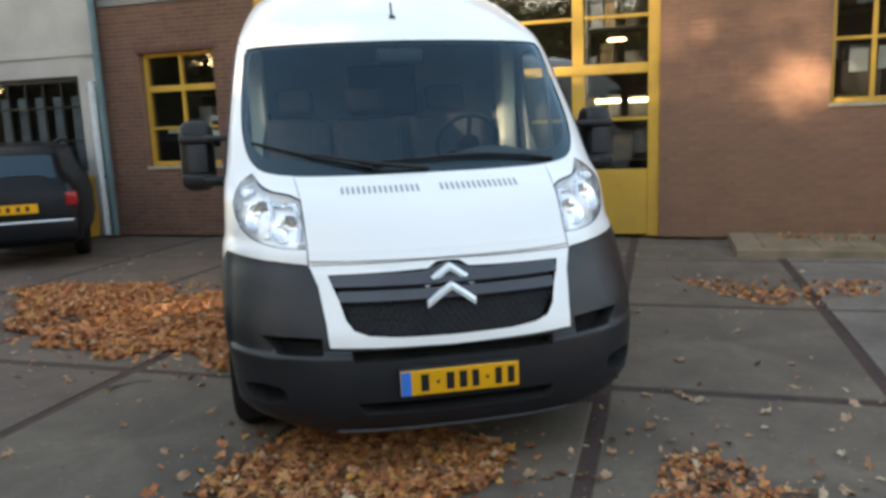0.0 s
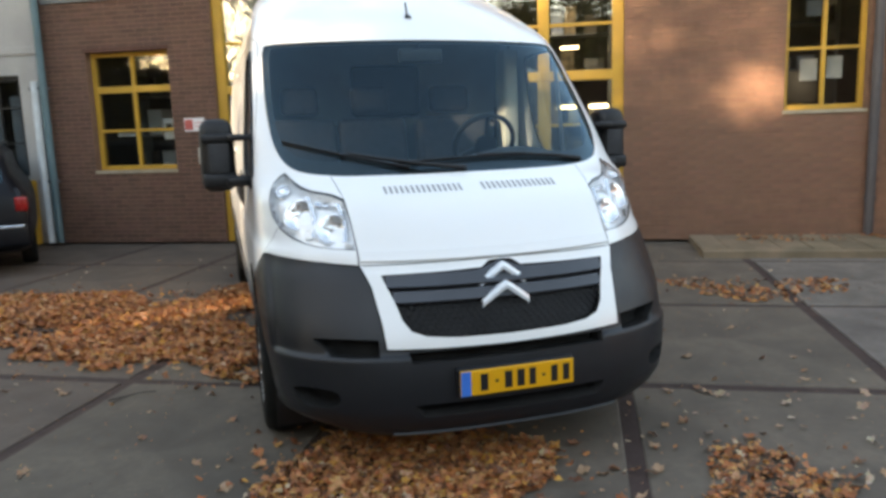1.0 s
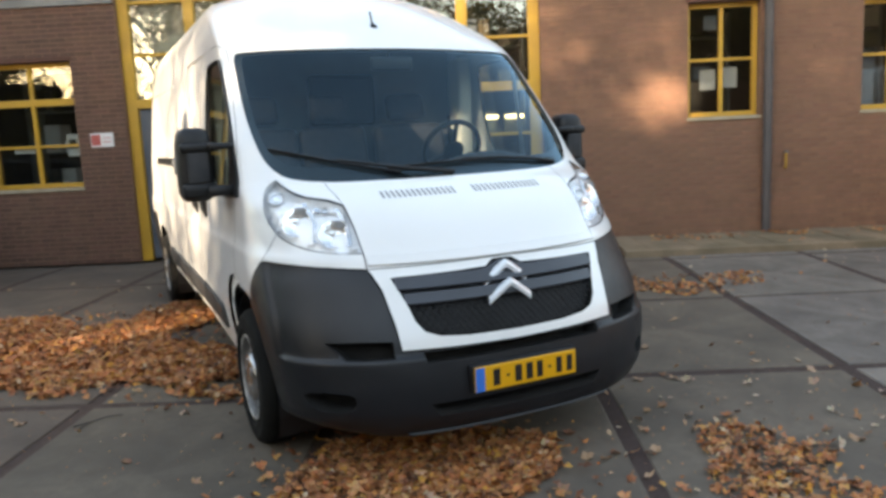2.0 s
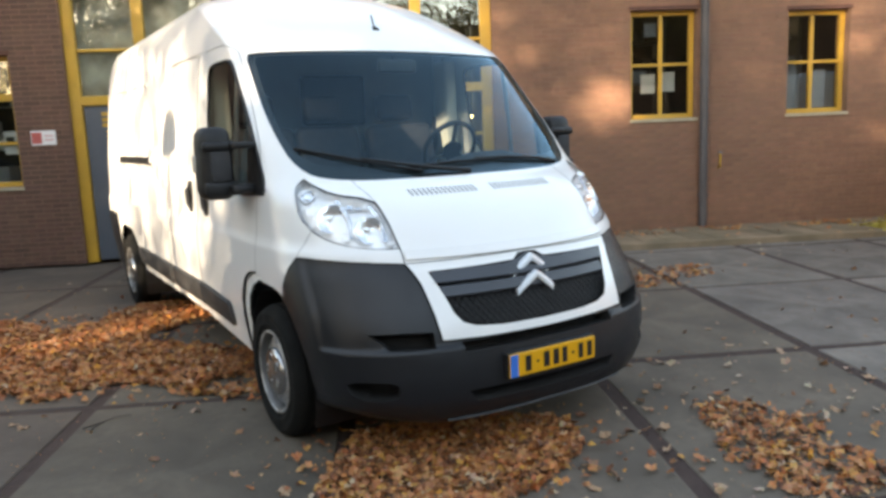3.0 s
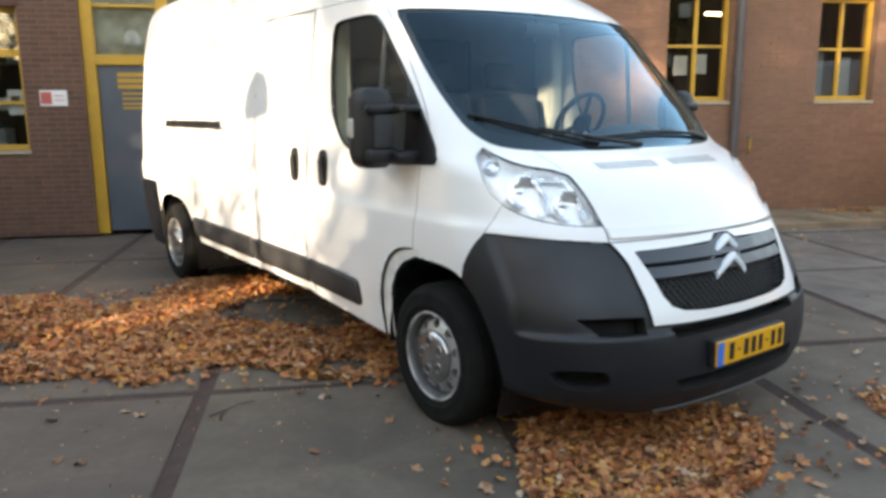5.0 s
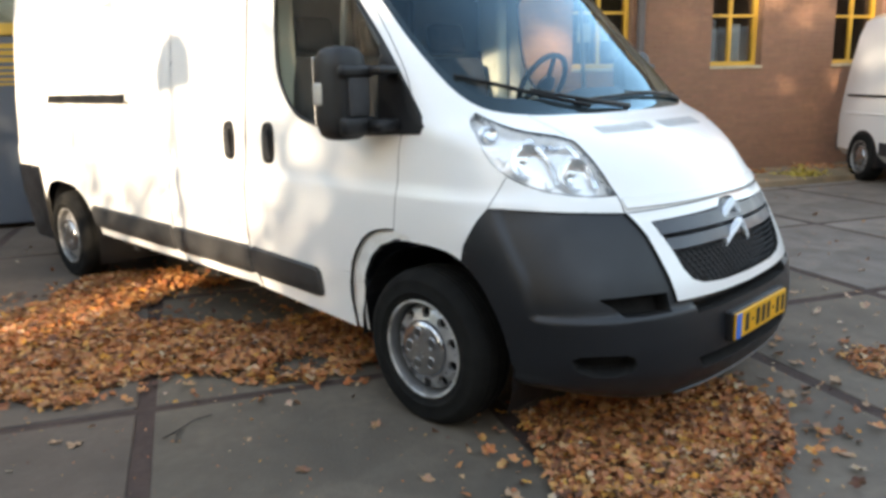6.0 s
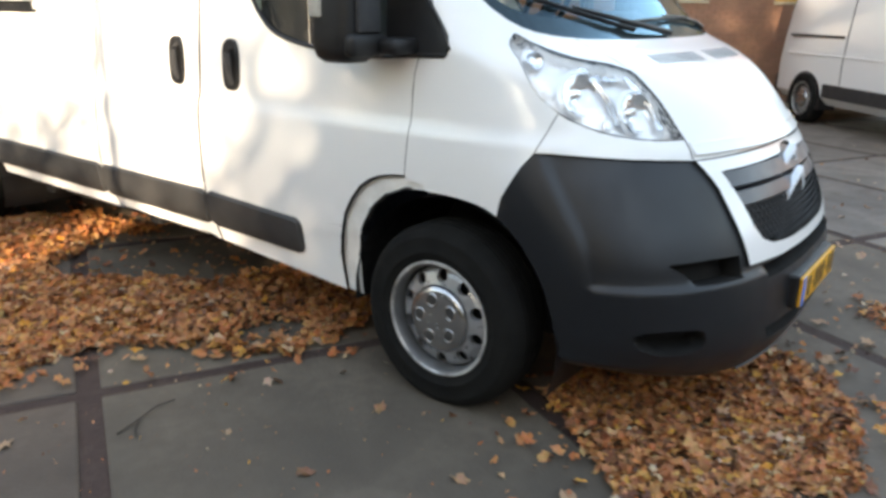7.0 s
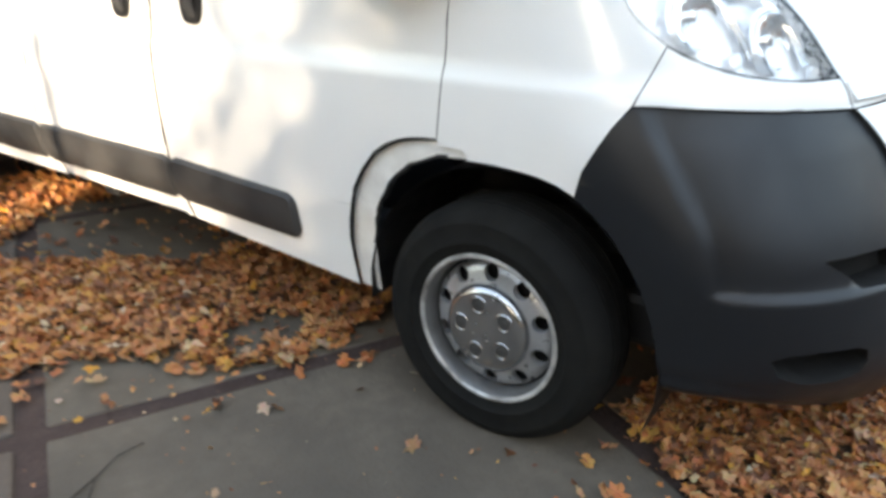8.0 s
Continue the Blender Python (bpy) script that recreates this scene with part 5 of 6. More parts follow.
# things that show dimly behind the panes, and lamps that are on inside the hall
LAMP = bpy.data.materials.new("tube_light")
LAMP.use_nodes = True
LAMP.node_tree.nodes["Principled BSDF"].inputs["Emission Color"].default_value = (1.0, 0.78, 0.45, 1)
LAMP.node_tree.nodes["Principled BSDF"].inputs["Emission Strength"].default_value = 3.0
for u, d, z, w in ((4.72, 1.0, 1.70, 0.34), (5.12, 1.0, 1.70, 0.26), (4.7, 3.4, 2.72, 0.3), (7.85, 2.4, 2.95, 0.16), (9.6, 3.0, 3.05, 0.5), (2.2, 3.0, 2.6, 0.9)):
    t = thing("tube_lamp", (0, 0, 0), "lit warm tube lamp hanging inside the hall", "lamp", group="hall lamps")
    part("tube", box((u - w / 2, d, z - 0.025), (u + w / 2, d + 0.05, z + 0.025), 0.02), LAMP, t).matrix_world = WALL
    part("cord", box((u - 0.004, d + 0.02, z + 0.025), (u + 0.004, d + 0.028, TOP), 0), BLACK, t).matrix_world = WALL
rnd = random.Random(21)
for u0, u1 in ((-2.0, -0.6), (4.4, 5.3), (7.2, 8.2), (9.4, 10.3)):
    t = thing("storage_rack", (0, 0, 0), "dim loaded storage rack inside the hall", "rack", group="hall racks")
    for z in (0.9, 1.5, 2.1, 2.7):
        part("shelf", box((u0, 1.2, z - 0.02), (u1, 1.6, z), 0.004), PIPE, t).matrix_world = WALL
        x = u0
        while x < u1 - 0.2:
            w = rnd.uniform(0.12, 0.34)
            part("carton", box((x, 1.24, z), (x + w - 0.02, 1.56, z + rnd.uniform(0.12, 0.42)), 0.008), rnd.choice((PAPER, MOSS, PANELGREY, CURTAIN, BARK)), t).matrix_world = WALL
            x += w + rnd.uniform(0.0, 0.12)
    for x in (u0, u1 - 0.04):
        part("upright", box((x, 1.18, 0.0), (x + 0.04, 1.62, 3.0), 0.004), PIPE, t).matrix_world = WALL
for u0, u1, z0, z1, mat in ((7.50, 7.70, 1.90, 2.16, PAPER), (7.80, 7.98, 1.92, 2.18, PAPER), (7.55, 7.72, 2.66, 2.84, CURTAIN), (9.58, 9.74, 1.62, 2.20, CURTAIN), (9.98, 10.16, 1.62, 2.14, CURTAIN)):
    t = thing("paper_notice", (0, 0, 0), "pale sheet hung behind the window panes", "notice", group="sheets in the windows")
    part("sheet", box((u0, 0.30, z0), (u1, 0.306, z1)), mat, t).matrix_world = WALL
# crinkled sheet coloured to imitate sky and branch reflections in the gate's upper panes
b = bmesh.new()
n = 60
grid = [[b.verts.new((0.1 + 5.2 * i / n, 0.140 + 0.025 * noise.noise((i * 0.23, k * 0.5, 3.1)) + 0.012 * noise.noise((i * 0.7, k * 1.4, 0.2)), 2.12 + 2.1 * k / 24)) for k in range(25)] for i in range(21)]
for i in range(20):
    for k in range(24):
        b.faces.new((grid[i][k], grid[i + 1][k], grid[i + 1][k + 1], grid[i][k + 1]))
sheet = part("sheet", b, REFLECTION_SHEET, thing("pane_reflection_sheet", (0, 0, 0), "pale crinkled sheet behind the gate panes, coloured like sky and branch reflections", "sheeting"), smooth=60)
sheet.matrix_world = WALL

# ---- the rendered neighbour building ----
bm = bmesh.new()
PU0, PU1 = -13.0, U_LEFT
WU0, WU1, WZ0, WZ1 = -5.4, -2.93, 0.98, 2.40
for lo, hi in (((PU0, 0, 0), (WU0, 0.3, 6.5)), ((WU1, 0, 0), (PU1, 0.3, 6.5)), ((WU0, 0, 0), (WU1, 0.3, WZ0)), ((WU0, 0, WZ1), (WU1, 0.3, 6.5))):
    add_box(bm, (lo[0], -0.06, lo[2]), (hi[0], 0.3, hi[2]))
west = tagged(mesh_object("wall_west", bm, PLASTER), "grey rendered wall of the neighbouring building", "wall", kind="structure")
west.matrix_world = WALL
trim = tagged(mesh_object("trim", box((PU0, -0.085, 2.68), (PU1, -0.058, 2.78), 0.008), PLASTER), "shallow rendered ledge", "trim", kind="structure")
trim.matrix_world = WALL
w5 = thing("window_5", (0, 0, 0), "barred window with blue-grey blinds", "window", kind="structure")
fr = bmesh.new()
add_box(fr, (WU0, -0.02, WZ0), (WU0 + 0.06, 0.06, WZ1), 0.006)
add_box(fr, (WU1 - 0.06, -0.02, WZ0), (WU1, 0.06, WZ1), 0.006)
add_box(fr, (WU0 + 0.06, -0.02, WZ1 - 0.08), (WU1 - 0.06, 0.06, WZ1), 0.006)
part("window_frame", fr, BLACK, w5).matrix_world = WALL
for k in range(7):
    u = WU0 + 0.06 + (WU1 - WU0 - 0.12) * (k + 0.5) / 7
    part("blind", box((u - 0.09, 0.10, WZ0), (u + 0.07, 0.13, WZ1 - 0.28), 0.01), CURTAIN, w5).matrix_world = WALL
for k in range(8):
    u = WU0 + 0.06 + (WU1 - WU0 - 0.12) * k / 7
    part("glazing_bar", box((u - 0.012, 0.0, WZ0), (u + 0.012, 0.03, WZ1 - 0.08), 0.003), BLACK, w5).matrix_world = WALL
for z in (1.45, 1.95):
    part("glazing_bar", box((WU0 + 0.06, 0.002, z - 0.012), (WU1 - 0.06, 0.028, z + 0.012), 0.003), BLACK, w5).matrix_world = WALL
p = part("pane", box((WU0 + 0.06, 0.04, WZ0), (WU1 - 0.06, 0.045, WZ1 - 0.08)), PANE, w5)
p.matrix_world, p.visible_shadow = WALL, False
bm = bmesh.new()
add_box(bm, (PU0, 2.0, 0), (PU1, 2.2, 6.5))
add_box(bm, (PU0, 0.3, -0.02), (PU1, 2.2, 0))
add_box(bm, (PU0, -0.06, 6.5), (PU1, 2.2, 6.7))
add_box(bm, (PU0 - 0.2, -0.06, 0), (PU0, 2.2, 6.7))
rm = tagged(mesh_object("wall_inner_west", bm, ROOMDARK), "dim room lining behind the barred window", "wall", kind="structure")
rm.matrix_world = WALL

pp = thing("corner_drainpipe", (0, 0, 0), "dark teal drainpipe in the corner with a pale lower length", "drainpipe")
b = bmesh.new()
add_tube(b, [(-2.52, -0.11, 0.02), (-2.52, -0.11, 5.0)], 0.05, 14)
part("pipe", b, TEAL, pp, smooth=40).matrix_world = WALL
b = bmesh.new()
add_tube(b, [(-2.66, -0.115, 0.02), (-2.66, -0.115, 1.25), (-2.65, -0.115, 2.3)], 0.055, 14)
part("lower_pipe", b, PALEPIPE, pp, "pale cast pipe", smooth=40).matrix_world = WALL
for z in (0.9, 2.2):
    part("pipe_clip", box((-2.74, -0.13, z - 0.02), (-2.46, -0.05, z + 0.02), 0.005), PIPE, pp).matrix_world = WALL
yb = thing("yellow_cabinet", (0, 0, 0), "yellow metal cabinet standing against the grey wall", "cabinet")
part("case", box((-3.11, -0.30, 0.0), (-2.82, -0.08, 0.92), 0.012), YELLOW, yb).matrix_world = WALL
part("cabinet_door", box((-3.09, -0.312, 0.08), (-2.84, -0.30, 0.88), 0.004), YELLOW, yb).matrix_world = WALL


# ---- parked vehicles behind ----
def loft(rings, closed_ends=True):
    b = bmesh.new()
    vs = [[b.verts.new(p) for p in r] for r in rings]
    n = len(vs[0])
    for p, q in zip(vs, vs[1:]):
        for k in range(n):
            b.faces.new((p[k], p[(k + 1) % n], q[(k + 1) % n], q[k]))
    if closed_ends:
        b.faces.new(vs[0][::-1])
        b.faces.new(vs[-1])
    bmesh.ops.recalc_face_normals(b, faces=b.faces)
    return b


def car_ring(y, hw, z0, belt, roof, top_hw):
    """One cross-section of a car: sill, belt line and roof."""
    half = [(hw * 0.80, z0), (hw * 0.95, z0 + 0.05), (hw, z0 + 0.22), (hw * 0.995, belt - 0.12), (hw * 0.96, belt), (top_hw + 0.05, belt + (roof - belt) * 0.5), (top_hw, roof - 0.07), (top_hw * 0.86, roof - 0.015), (top_hw * 0.5, roof)]
    return [(-x, y, z) for x, z in half] + [(x, y, z) for x, z in reversed(half)]


car = thing("estate_car", (-3.97, 6.62, GZ), "dark estate car seen from its rear beside the grey wall", "car", turn=10)
car.scale.x = 0.82
prof = [(0.0, 0.80, 0.34, 0.86, 0.90, 0.72), (0.03, 0.85, 0.28, 0.90, 0.96, 0.74), (0.12, 0.87, 0.24, 0.92, 1.06, 0.70), (0.30, 0.875, 0.22, 0.93, 1.34, 0.62), (0.45, 0.88, 0.22, 0.93, 1.42, 0.61), (0.8, 0.885, 0.22, 0.93, 1.45, 0.62), (1.6, 0.89, 0.22, 0.92, 1.47, 0.63), (2.3, 0.89, 0.22, 0.92, 1.46, 0.62), (2.7, 0.885, 0.22, 0.92, 1.38, 0.60), (3.1, 0.88, 0.22, 0.93, 1.10, 0.66), (3.3, 0.88, 0.22, 0.92, 0.98, 0.72), (3.9, 0.86, 0.22, 0.84, 0.90, 0.70), (4.25, 0.80, 0.24, 0.72, 0.78, 0.62), (4.40, 0.66, 0.30, 0.60, 0.66, 0.5)]
part("body", loft([car_ring(*p) for p in prof]), CARPAINT, car, "glossy near-black paint", smooth=35)
b = bmesh.new()
q = [(-0.60, 0.115, 0.985), (0.60, 0.115, 0.985), (0.55, 0.285, 1.33), (-0.55, 0.285, 1.33)]
b.faces.new([b.verts.new((x, y - 0.022, z + 0.006)) for x, y, z in q])
part("rear_window", b, GLASS, car, "dark rear window")
part("rear_bumper", box((-0.86, -0.10, 0.32), (0.86, 0.10, 0.58), 0.05, seg=3), CARPAINT, car, smooth=50)
part("bumper_trim", box((-0.80, -0.112, 0.545), (0.80, -0.08, 0.575), 0.01), CHROME, car, "bright bumper strip")
part("number_plate", box((-0.33, -0.03, 0.66), (0.33, -0.006, 0.77), 0.004), PLATE, car, "yellow number plate")
for x in (-0.20, -0.08, 0.05, 0.17):
    part("plate_character", box((x, -0.033, 0.685), (x + 0.05, -0.0295, 0.745)), BLACK, car, "black plain bar")
for s in (-1, 1):
    b = bmesh.new()
    add_box(b, (min(s * 0.70, s * 0.865), -0.015, 0.72), (max(s * 0.70, s * 0.865), 0.10, 0.89), 0.03, seg=3)
    part("tail_light", b, REDLAMP, car, "red tail light", smooth=50)
    for y in (0.85, 3.5):
        b = bmesh.new()
        m = pose(s * 0.78, y, 0.30, 0, 90 * s, 0)
        add_lathe(b, [(0.19, -0.09), (0.28, -0.10), (0.30, -0.07), (0.30, 0.07), (0.28, 0.10), (0.19, 0.09), (0.17, 0.06), (0.0, 0.07)], 32, m)
        part("wheel", b, RUBBER, car, "black tyre", smooth=40)
    b = bmesh.new()
    add_tube(b, [(s * 0.56, 0.6, 1.47), (s * 0.56, 1.2, 1.515), (s * 0.56, 2.2, 1.515), (s * 0.56, 2.5, 1.47)], 0.015, 8)
    part("roof_rail", b, BLACK, car, smooth=50)

van_b = thing("panel_van", (6.54, -0.91, GZ), "white panel van with grey rubbing strip backed to the wall", "van", turn=-48)


def van_ring(y, hw, z0, top, top_hw, lean=0.0):
    half = [(hw * 0.90, z0), (hw, z0 + 0.10), (hw * 1.005, 0.80), (hw * 0.985, 1.10), (hw * 0.95, 1.45), (top_hw + 0.03, top - 0.28), (top_hw - 0.03, top - 0.10), (top_hw * 0.8, top - 0.02), (top_hw * 0.4, top)]
    lo = lambda z: y + lean * max(0.0, z - 0.7)  # noqa: E731
    return [(-x, lo(z), z) for x, z in half] + [(x, lo(z), z) for x, z in reversed(half)]


# y runs from the nose to the tail; the hub of the rear wheel lies at y = 3.05
prof = [(-1.05, 0.74, 0.34, 0.90, 0.56, 0), (-0.98, 0.86, 0.28, 1.0, 0.68, 0.0), (-0.7, 0.93, 0.28, 1.12, 0.72, 0), (-0.25, 0.94, 0.28, 1.28, 0.72, 0), (0.35, 0.94, 0.28, 2.02, 0.72, 0), (0.8, 0.94, 0.28, 2.22, 0.76, 0), (1.6, 0.94, 0.28, 2.25, 0.79, 0), (3.1, 0.94, 0.28, 2.25, 0.79, -0.02), (3.80, 0.93, 0.30, 2.22, 0.77, -0.10), (3.88, 0.89, 0.32, 2.17, 0.70, -0.11)]
part("body", loft([van_ring(*p) for p in prof]), WHITE, van_b, "white painted body", smooth=35)
for s in (-1, 1):
    part("side_strip", box((min(s * 0.932, s * 0.962), 0.55, 0.38), (max(s * 0.932, s * 0.962), 2.62, 0.55), 0.012), STRIP, van_b, "dark grey rubbing strip")
    for y in (1.10, 0.80):
        part("door_handle", box((min(s * 0.91, s * 0.955), y - 0.04, 0.98), (max(s * 0.91, s * 0.955), y + 0.04, 1.17), 0.02), BLACK, van_b, "black door handle")
    part("sliding_rail", box((min(s * 0.89, s * 0.940), 2.35, 1.12), (max(s * 0.89, s * 0.940), 3.60, 1.150), 0.004), BLACK, van_b, "dark door rail")
    part("tail_light", box((min(s * 0.74, s * 0.84), 3.74, 1.0), (max(s * 0.74, s * 0.84), 3.86, 1.4), 0.02), REDLAMP, van_b, "red tail light")
    for y in (0.05, 3.05):
        b = bmesh.new()
        add_liner(b, s * 0.950, s * 0.72, y, 0.28, 0.40, -10, 190)
        n = len(b.verts) // 2
        b.verts.ensure_lookup_table()
        b.faces.new([b.verts[k] for k in range(n)])
        part("wheel_arch", b, BLACK, van_b, "dark wheel arch opening")
        wheel_parts(s * 0.875, y, s, van_b, r=0.325, zc=0.325)
    b = bmesh.new()
    q = [(-0.12, 1.18), (0.75, 1.14), (0.86, 1.25), (0.84, 1.78), (0.45, 1.80), (0.2, 1.55)]
    b.faces.new([b.verts.new((s * 0.935, y, z)) for y, z in q])
    part("side_window", b, BLACK, van_b, "dark side window")
for s in (-1, 1):
    for y in (0.90, 2.28):
        b = bmesh.new()
        add_tube(b, [(s * 0.936, y, 0.42), (s * 0.948, y, 0.80), (s * 0.929, y, 1.10), (s * 0.896, y, 1.45), (s * 0.836, y, 1.90)], 0.006, 6)
        part("shut_line", b, SHUT, van_b, "thin dark door gap", smooth=60)
    b = bmesh.new()
    add_tube(b, [(s * 0.940, 0.1 + 0.35 * k, 0.90) for k in range(11)], 0.012, 8)
    part("waist_crease", b, WHITE, van_b, smooth=60)
part("rear_bumper", box((-0.90, 3.76, 0.34), (0.90, 3.95, 0.60), 0.04), BUMPER, van_b, "grey plastic bumper")

# ---- trees on the sunny side of the yard ----
# gaps in the crowns: a place where a fleck of sun lands, its radius and how bare it is
on_wall = lambda u, z: WALL @ Vector((u, 0, z))  # noqa: E731
SUN_GAPS = [(on_wall(6.80, 1.78), 0.55, 0.84), (on_wall(7.12, 1.72), 0.55, 0.84), (on_wall(7.0, 2.7), 0.30, 0.84), (on_wall(8.7, 1.42), 0.34, 0.84), (on_wall(8.95, 2.15), 0.40, 0.84), (on_wall(9.0, 2.85), 0.22, 0.84),
            (on_wall(10.75, 1.25), 0.40, 0.84), (on_wall(10.9, 2.2), 0.30, 0.84), (on_wall(11.2, 0.85), 0.36, 0.84), (Vector((0.80, 2.12, 1.53)), 0.40, 1.6), (Vector((7.75, 1.35, 1.10)), 0.60, 0.95), (Vector((8.35, 1.95, 1.55)), 0.55, 0.95)]


def in_gap(p, rnd):
    """Whether a leaf is missing, the likelier the nearer it is to a gap's middle."""
    rag = 0.85 + 0.5 * noise.noise(p * 1.7)
    return any(rnd.random() < k * (1 - ((p - g).cross(SUN_TO).length / (r * rag)) ** 2) for g, r, k in SUN_GAPS)


def tree(at, height, seed, girth=0.2, leaves=5200, low=0.16, bare=0.0, leaf=(0.07, 0.13)):
    rnd, gap_rnd = random.Random(seed), random.Random(seed + 500)
    t = thing("tree", at, "half-bare autumn tree with thinning brown leaves", "tree", group="yard trees")
    b = bmesh.new()
    tips = []

    def limb(p, d, length, r, depth):
        pts, radii = [p.copy()], [r]
        steps = 5
        for k in range(steps):
            d = (d + Vector((rnd.uniform(-1, 1), rnd.uniform(-1, 1), rnd.uniform(-0.4, 0.8))) * 0.16).normalized()
            p = p + d * (length / steps)
            pts.append(p.copy())
            radii.append(r * (1 - 0.62 * (k + 1) / steps))
        add_tube(b, pts, r, 8 if depth < 2 else 5, radii)
        if depth < 3:
            for k in range(5 if depth == 0 else 4):
                j = rnd.randint(2, steps)
                a = rnd.uniform(0, 2 * math.pi)
                out = Vector((math.cos(a), math.sin(a), rnd.uniform(0.1, 0.8))).normalized()
                limb(pts[j], (d * 0.5 + out).normalized(), length * rnd.uniform(0.5, 0.72), radii[j] * 0.7, depth + 1)
        if depth >= 1:
            tips.extend(pts[2:])
    limb(Vector((0, 0, -0.05)), Vector((rnd.uniform(-0.06, 0.06), rnd.uniform(-0.06, 0.06), 1)), height * 0.48, girth, 0)
    for k in range(7):
        a = 2 * math.pi * k / 7 + rnd.uniform(-0.3, 0.3)
        limb(Vector((0, 0, height * (low + 0.05 * k / 2))), Vector((math.cos(a), math.sin(a), 0.55)).normalized(), height * 0.30, girth * 0.42, 1)
    part("trunk", b, BARK, t, "grey-brown trunk and limbs", smooth=60)
    tips = [p for p in tips if p.z > bare]
    vs, fs = [], []
    for k in range(leaves):
        c = rnd.choice(tips) + Vector((rnd.gauss(0, 0.33), rnd.gauss(0, 0.33), rnd.gauss(0, 0.28)))
        if in_gap(c + Vector(at), gap_rnd):
            continue
        s = rnd.uniform(*leaf)
        m = Euler((rnd.uniform(0, 6.3), rnd.uniform(0, 6.3), rnd.uniform(0, 6.3))).to_matrix()
        i = len(vs)
        vs += [tuple(c + m @ Vector(q)) for q in ((-s, 0, 0), (0, -s * 0.55, 0.02), (s, 0, 0), (0, s * 0.55, 0.02))]
        fs.append((i, i + 1, i + 2, i + 3))
    me = bpy.data.meshes.new("crown")
    me.from_pydata(vs, [], fs)
    me.materials.append(TREELEAF)
    cr = new("crown", me)
    cr.parent = t
    tagged(cr, "thin crown of brown and yellow leaves")
    return t


for k, (x, y, h, n) in enumerate(((-12.5, -11.5, 7.0, 13000), (-13.5, -9.2, 11.5, 25000), (-14.5, 4.6, 11, 6000), (-17.5, 2.4, 13, 6500), (-9.5, -16.0, 11, 11000), (-18.0, 9.0, 12, 5200),
                                  (-3.5, -19.0, 12, 6500), (4.0, -18.0, 12, 6500), (-19.0, -12.6, 8.0, 13000), (-15.4, 2.9, 9.5, 15000), (-20.5, 0.4, 12, 15000), (-16.5, 4.0, 11, 12000), (-9.6, -6.9, 8.5, 23500))):
    tree((x, y, 0), h, 40 + k, girth=0.2 + 0.02 * (k % 3), leaves=n, leaf=(0.05, 0.095) if n > 20000 else (0.07, 0.13))
tree((-12.0, -0.6, 0), 8, 43, girth=0.10, leaves=600, leaf=(0.04, 0.075))
tree((-12.0, -5.9, 0), 5.2, 45, girth=0.10, leaves=9500, leaf=(0.05, 0.09))
tree((-22.0, -8.3, 0), 7.4, 44, girth=0.07, leaves=420, low=0.5, bare=4.5)
tree((-17.39, -8.65, 0), 17, 71, girth=0.3, leaf=(0.055, 0.095), leaves=32000, low=0.5, bare=7.8)
# extra unseen tree, added so its high crown shades the brick wall
tree((-16.88, -5.02, 0), 9.5, 73, girth=0.08, leaves=5500, low=0.6, bare=6.7, leaf=(0.05, 0.09))
tree((-19.8, -10.87, 0), 15, 72, girth=0.2, leaves=8000, low=0.5, bare=7.6)
# unseen walls added round the yard; they cut light from the low sky
bm = bmesh.new()
add_box(bm, (-32.0, -32.0, 0.0), (-31.0, 34.0, 3.6))
add_box(bm, (-31.0, -32.0, 0.0), (34.0, -31.0, 8.0))
add_box(bm, (30.0, -32.0, 0.0), (31.0, -6.0, 8.0))
tagged(mesh_object("wall_far", bm, MORTAR), "added unseen plain brown wall that closes the far side of the yard", "wall", kind="structure")

# unseen hedge added to block low sun; its dip lets one streak through
hedge = thing("hedge", (0, 0, 0), "added unseen brown-green hedge that blocks the low sun", "hedge")
rnd = random.Random(12)
hedge_top = lambda y: 3.4 if y > 2.0 else (2.6 - 0.40 * (y + 1.85) if -1.85 < y < -0.98 else 3.0)  # noqa: E731
b = bmesh.new()
for y0, y1 in ((-4.6, -1.85), (-1.85, -1.40), (-1.40, -0.98), (-0.98, 2.0), (2.0, 8.0)):
    add_box(b, (-11.35, y0, -0.02), (-10.85, y1, hedge_top((y0 + y1) / 2) - 0.2), 0.06)
part("stems", b, BARK, hedge, "dark twiggy inside")
vs, fs = [], []
for k in range(13000):
    y = rnd.uniform(-4.8, 8.2)
    top = hedge_top(y) + 0.16 * noise.noise((y * 1.9, 1.0, 2.0))
    z = rnd.uniform(0.0, top)
    x = -11.1 + rnd.choice((-1, 1)) * rnd.uniform(0.22, 0.38) * (1 if z < top - 0.25 else rnd.random())
    s = rnd.uniform(0.05, 0.09)
    m = Euler((rnd.uniform(0, 6.3), rnd.uniform(0, 6.3), rnd.uniform(0, 6.3))).to_matrix()
    i = len(vs)
    vs += [tuple(Vector((x, y, z)) + m @ Vector(q)) for q in ((-s, 0, 0), (0, -s * 0.55, 0.02), (s, 0, 0), (0, s * 0.55, 0.02))]
    fs.append((i, i + 1, i + 2, i + 3))
me = bpy.data.meshes.new("foliage")
me.from_pydata(vs, [], fs)
me.materials.append(TREELEAF)
fo = tagged(new("foliage", me), "dense brown-green leaves")
fo.parent = hedge

